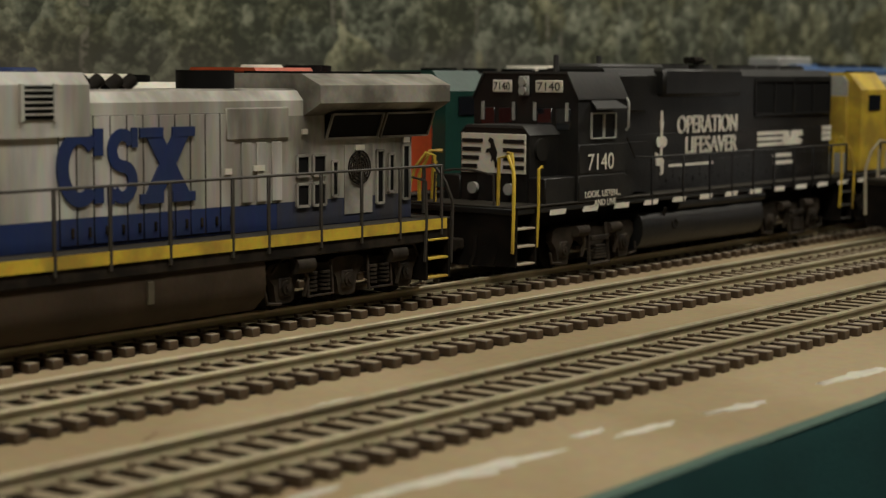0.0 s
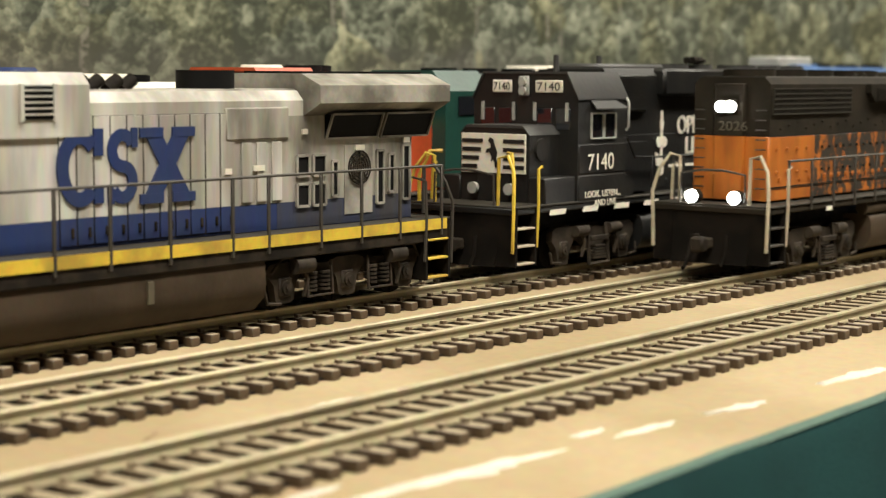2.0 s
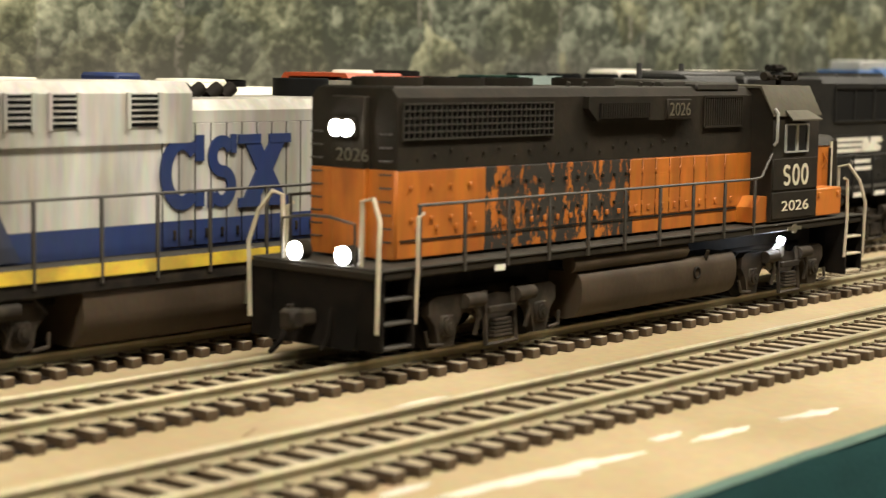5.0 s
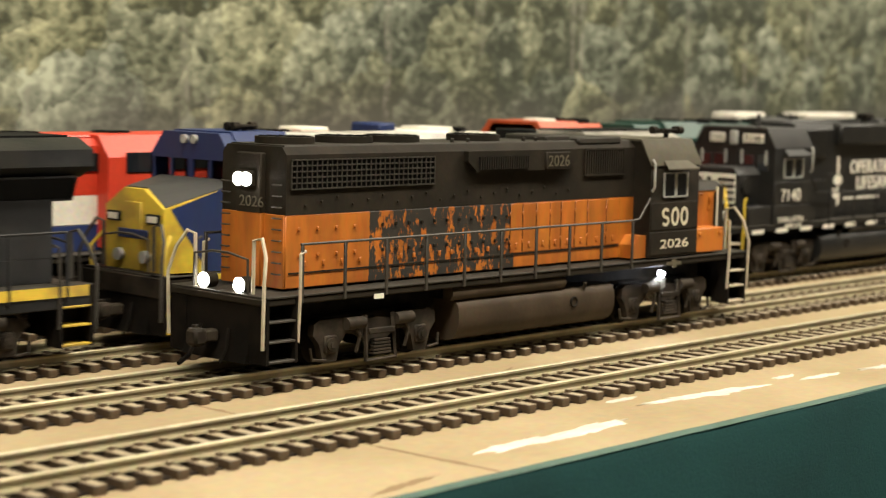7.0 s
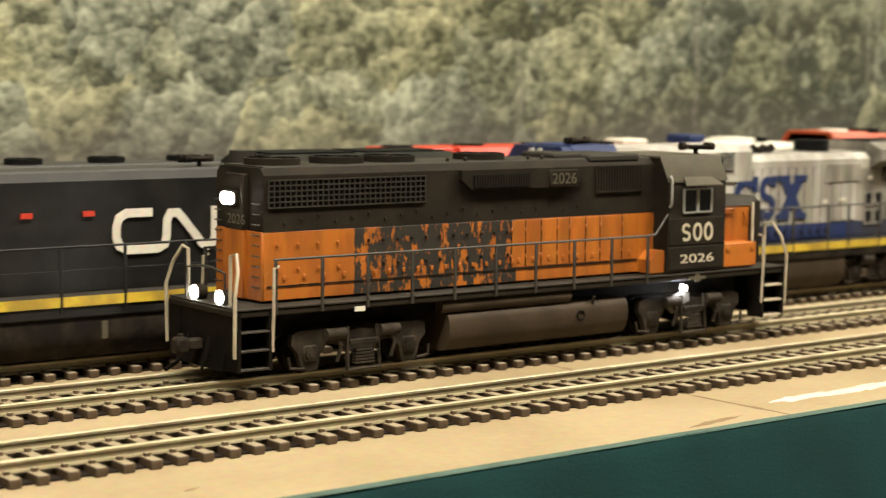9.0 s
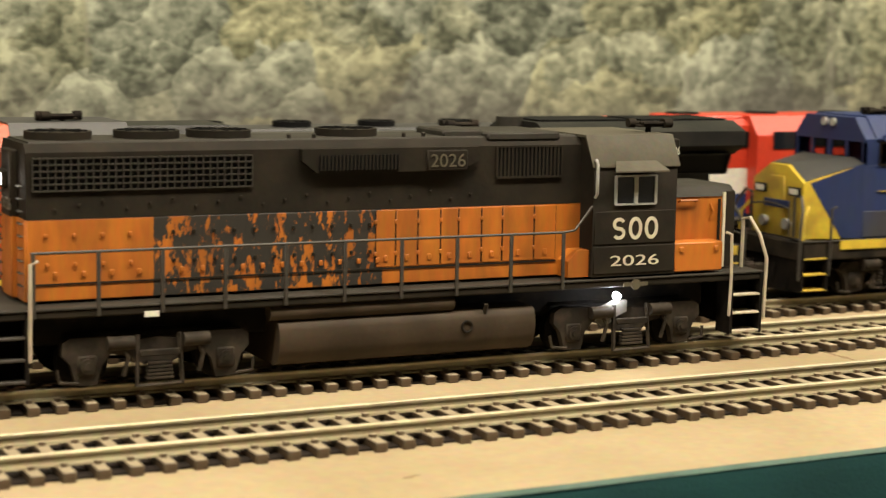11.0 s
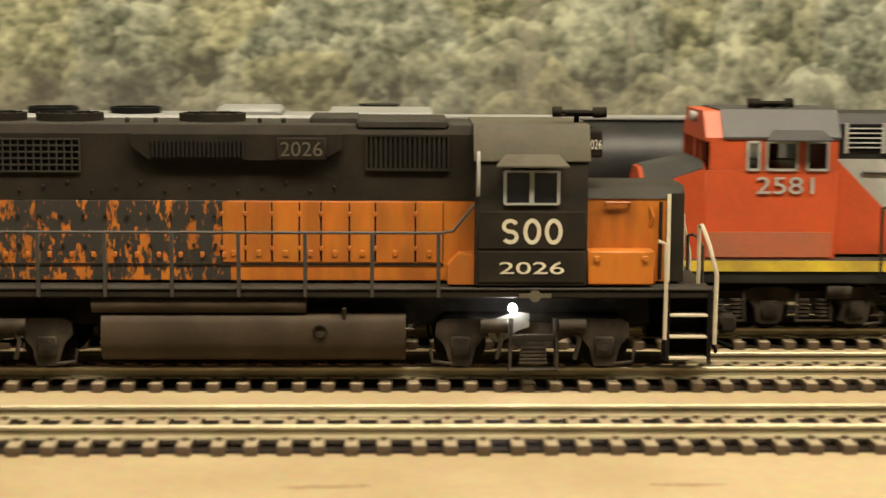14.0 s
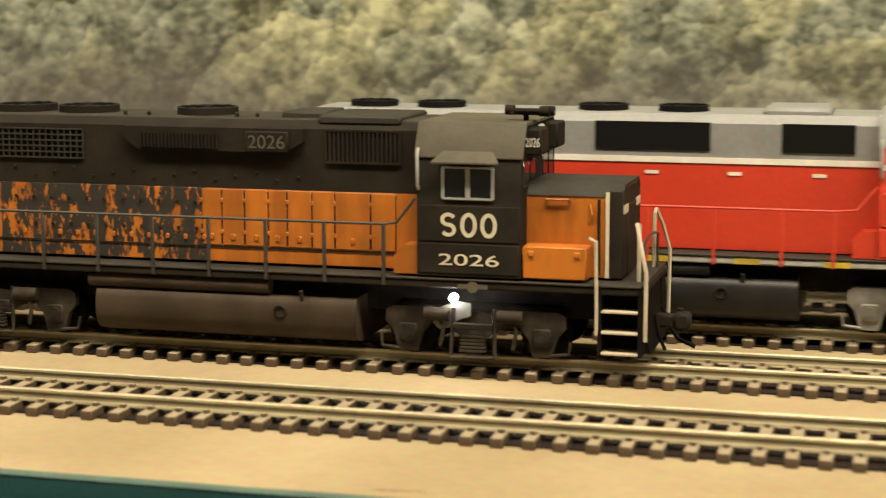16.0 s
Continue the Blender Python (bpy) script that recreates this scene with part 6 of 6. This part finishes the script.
def build_cn():
    mats = dict(sill="nsblack", base="nsblack", hood="nsblack", roof="nsroof", raised="nsblack", rad="nsblack", cab="cnred", nose="cnred", tank="under", edge="yellow", win="palegrey", cabroof="nsroof", bars="palegrey")
    # own middle at x = -95; the cab towards -x
    root, c, X = wide_cab("diesel_locomotive", "black model diesel with bright orange cab and nose", -95.4, -1, -120.0, 108.0, mats,
                          cabu=(57.0, 88.6, 103.0), hood_top=53.6, raised=(30, 56), rad=(-120, -56), tank=(-30, 30), tr=(-76, 72), rail_mt="nsblack",
                          posts=[-112, -96, -80, -62, -44, -26, -8, 10, 28, 46], wins=((59.4, 64.3), (66.8, 74.0), (75.8, 78.6)), louvres=((34.6, 43.8), (45, 54)))
    bm = B()
    cyl(bm, (X(-53.7), 0, 53.6), (X(-53.7), 0, 58.0), 3.8, 18)
    part("exhaust", bm, M["roof"], root)
    horn(root, X(-38), -3, 54.2, -1)
    horn(root, X(70), -4, 57.2, -1)
    # white serpentine mark: one continuous band
    for s in (-1, 1):
        bm = B()
        y0, y1 = s * 11.5, s * 11.8
        w = 2.3
        line = [(X(-19), 42.6), (X(-11.5), 42.6), (X(-9.2), 41.4), (X(-8.4), 39.0), (X(-8.4), 36.2), (X(-9.2), 34.0), (X(-11.5), 32.8), (X(-20.5), 32.8), (X(-22.6), 33.8), (X(-23.2), 36), (X(-23.4), 40.4), (X(-24.4), 42.2), (X(-26.6), 42.2), (X(-28.2), 40.6), (X(-34.0), 33.6), (X(-35.6), 32.8), (X(-37.4), 33.6), (X(-38.0), 35.4), (X(-38.0), 43.6)]
        pv = [Vector((a, 0, z)) for a, z in line]
        edge = []
        for k, p in enumerate(pv):
            t0 = (p - pv[max(k - 1, 0)]).normalized() if k else (pv[1] - p).normalized()
            t1 = (pv[min(k + 1, len(pv) - 1)] - p).normalized() if k < len(pv) - 1 else t0
            tv = (t0 + t1).normalized()
            nv = Vector((-tv.z, 0, tv.x)) * (w / 2 / max(0.6, tv.dot(t1)))
            edge.append([bm.verts.new((q.x, yy, q.z)) for q in (p + nv, p - nv) for yy in (y1, y0)])
        for e, f in zip(edge, edge[1:]):
            for m0, m1 in ((0, 2), (2, 3), (3, 1), (1, 0)):
                bm.faces.new((e[m0], e[m1], f[m1], f[m0]))
        bmesh.ops.recalc_face_normals(bm, faces=bm.faces)
        part("side_mark", bm, M["white"], root, "large white serpentine side mark")
        bm = B()
        for u in (-0.5, 16.8):
            box(bm, X(u + 1.6), X(u - 1.6), s * 11.4, s * 11.9, 42.2, 43.6)
        part("small_mark", bm, M["red"], root)
        for u in (-50, -53.6, -57.2):
            bm = B()
            box(bm, X(u) - 1.3, X(u) + 1.3, s * 11.4, s * 11.8, 40.0, 40.9)
            part("small_mark", bm, M["white"], root)
        bm = B()
        prism(bm, [(X(57.2), 46.2), (X(44.3), 46.2), (X(24.8), 24.8), (X(36), 24.8)], s * 11.2, s * 12.2)
        part("side_band", bm, M["palegrey"], root, "pale grey slanting band")
        bm = B()
        prism(bm, [(X(57.2), 46.0), (X(56), 46.0), (X(33.3), 23.2), (X(57.2), 23.2)], s * 11.3, s * 12.4)
        part("side_band", bm, M["cnred"], root)
        bm = B()
        tube(bm, [(X(50), s * 12.5, 43), (X(26), s * 12.5, 42.6)], 0.3)
        part("grab_iron", bm, M["steel"], root)
    lettering("number", "2581", M["palegrey"], c, X(69.5), -16.95, 40.2, 4.2, 13.8)
    # duller orange-red band along the cab's lower side
    bm = B()
    box(bm, X(58), X(88), -16.9, -16.5, 23.0, 29.0)
    part("cab_band", bm, M["dull_red"], c)
    for s in (-1, 1):
        bm = B()
        tube(bm, [(X(107), s * 15, 12), (X(107), s * 15.6, 32), (X(104), s * 14, 36)], 0.55)
        part("grab_iron", bm, M["cnred"], root)


def build_back_row():
    def plain(name, label, x0, x1, y, bands, roof, top=56.0, extras=(), cab_at=26, cab_mat=None):
        """A locomotive of the rear rows: a hood with its coloured bands, roof gear and running gear."""
        root = new(name)
        tagged(root, label, "model locomotive", "model locomotives")
        xm, h = (x0 + x1) / 2, (x1 - x0) / 2
        chassis(root, -h, h, "under")
        for u in (-h * 0.62, h * 0.62):
            truck(root, u, 3 if h > 80 else 2, 20.0 if h > 80 else 24.0)
        z = 23.0
        for zt, mt in bands:
            bm = B()
            box(bm, -h + 9, h - 9, -11.4, 11.4, z, zt, 0.2)
            part("hood_side", bm, M[mt], root)
            z = zt
        bm = B()
        loft(bm, hood_profile(11.4, z, top, 2.0), -h + 9, h - 9)
        part("hood", bm, M[roof], root)
        bm = B()
        loft(bm, [(-16.4, 24), (16.4, 24), (16.4, top - 5), (11.5, top + 1), (-11.5, top + 1), (-16.4, top - 5)], -h + cab_at, -h + cab_at + 22)
        c = part("cab", bm, M[cab_mat or roof], root)
        for s in (-1, 1):
            bm = B()
            box(bm, -h + cab_at + 6, -h + cab_at + 16, s * 16.2, s * 16.7, 45, 50.5)
            part("window", bm, M["glass"], c)
        for k in range(4 if h > 50 else 2):
            u = -h + 44 + (2 * h - 66) * k / 3.4
            fan(root, u, 5.6, top, 1.6, "grill")
        for mt, a, b, w, hh in extras:
            bm = B()
            box(bm, a - xm, b - xm, -w, w, top - 0.5, top + hh, 0.8)
            part("roof_box", bm, M[mt], root)
        for s in (-1, 1):
            bm = B()
            box(bm, -h + 50, h - 12, s * 11.3, s * 11.8, top - 9, top - 4)
            if h > 50:
                part("grille", bm, M["grill"], root)
        root.matrix_world = pose(xm * 0.001, y * 0.001, 0)
        return root

    plain("diesel_locomotive", "red model diesel with white and blue bands", 4, 174, Y_D, ((30.4, "blue"), (38.6, "white")), "red", 54.2, (("white", 147, 159, 6, 2.6), ("red", 40, 120, 8, 1.2)), cab_at=62)
    plain("diesel_locomotive", "grey and white model diesel with dark roof gear", 177, 243, Y_D, ((40.0, "bluish"),), "white", 54.6, (("blue", 180, 188, 7, 3.4), ("white", 203, 216, 7, 2.0)), cab_at=9)
    plain("diesel_locomotive", "orange topped model diesel with a white hatch", 245, 301, Y_D, ((38.0, "green"),), "cnred", 57.4, (("white", 266, 272, 6, 1.8), ("white", 284, 288, 5, 1.2)), cab_at=9)
    plain("diesel_locomotive", "dark green and orange model diesel with a yellow stripe", 303, 440, Y_D, ((42.0, "cnred"), (44.0, "yellow")), "green", 57.0)
    plain("diesel_locomotive", "grey model diesel with white roof hatches", 446, 600, Y_E, ((40.0, "palegrey"),), "nsroof", 57.0, (("white", 462, 486, 7, 3.0), ("white", 522, 568, 7, 2.8)))
    plain("diesel_locomotive", "bright blue model diesel with a pale roof hatch", 640, 810, Y_E, ((38.0, "yellow"),), "bluish", 61.0, (("palegrey", 656, 690, 8, 4.6),))
    plain("diesel_locomotive", "bright yellow model diesel with grey roof", 492, 690, Y_C, ((30.0, "palegrey"), (50.0, "yellow")), "palegrey", 57.2, cab_at=10, cab_mat="yellow")
    plain("diesel_locomotive", "black model diesel with a grey roof", -156, 0, Y_D, ((40.0, "nsblack"),), "nsroof", 52.5)
    # long black tank car
    root = new("tank_car")
    tagged(root, "long black model tank car with pale roof walk", "model tank car")
    bm = B()
    n = 28
    loft(bm, [(13.6 * math.cos(2 * math.pi * i / n), 38.5 + 13.6 * math.sin(2 * math.pi * i / n)) for i in range(n)], -88, 88)
    t = part("tank", bm, M["nsblack"], root)
    for f in t.data.polygons:
        f.use_smooth = len(f.vertices) == 4
    bm = B()
    box(bm, -86, 86, -4.0, 4.0, 51.9, 53.0, 0.3)
    part("roof_walk", bm, M["mid_grey"], root)
    bm = B()
    cyl(bm, (0, 0, 50), (0, 0, 56), 5.6, 20)
    box(bm, -9, 9, -8, 8, 52.6, 53.4)
    part("dome", bm, M["nsblack"], root)
    bm = B()
    box(bm, 14, 20, -13.4, -12.2, 44.6, 46.2)
    part("label_plate", bm, M["palegrey"], t)
    chassis(root, -88, 88, "under", 18, 21.5)
    for u in (-62, 62):
        truck(root, u, 2, 20.0)
    root.matrix_world = pose(-0.262, Y_D * 0.001, 0)


build_table()
build_marks()
soo = build_soo()
build_ns()
build_csx()
build_cn()
build_red_grey()
build_back_row()
build_track(Y_A, "railway_track", "empty model track with bright rails and brown ties", 0.0059)
build_track(0.0, "railway_track", "model track with brown ties under the rolling orange engine")
build_track(Y_C, "railway_track", "model track with brown ties under standing engines")
build_track(Y_D, "railway_track", "model track partly hidden behind standing engines", count=120, first=-250)
build_track(Y_E, "railway_track", "model track partly hidden behind standing engines", count=120, first=100)


def run_at(t):
    for (t0, a), (t1, b) in zip(RUN, RUN[1:]):
        if t0 <= t <= t1:
            return a + (b - a) * (t - t0) / (t1 - t0)
    return RUN[-1][1]


def motions():
    walk(soo, [(t, pose(s * 0.001, 0, 0)) for t, s in RUN])
    for w, x in WHEELS:
        walk(w, [(k / 10, pose(x * 0.001, 0, 0.0101, 0, math.degrees((run_at(k / 10) - RUN[0][1]) / 5.6), 0)) for k in range(161)])


motions()
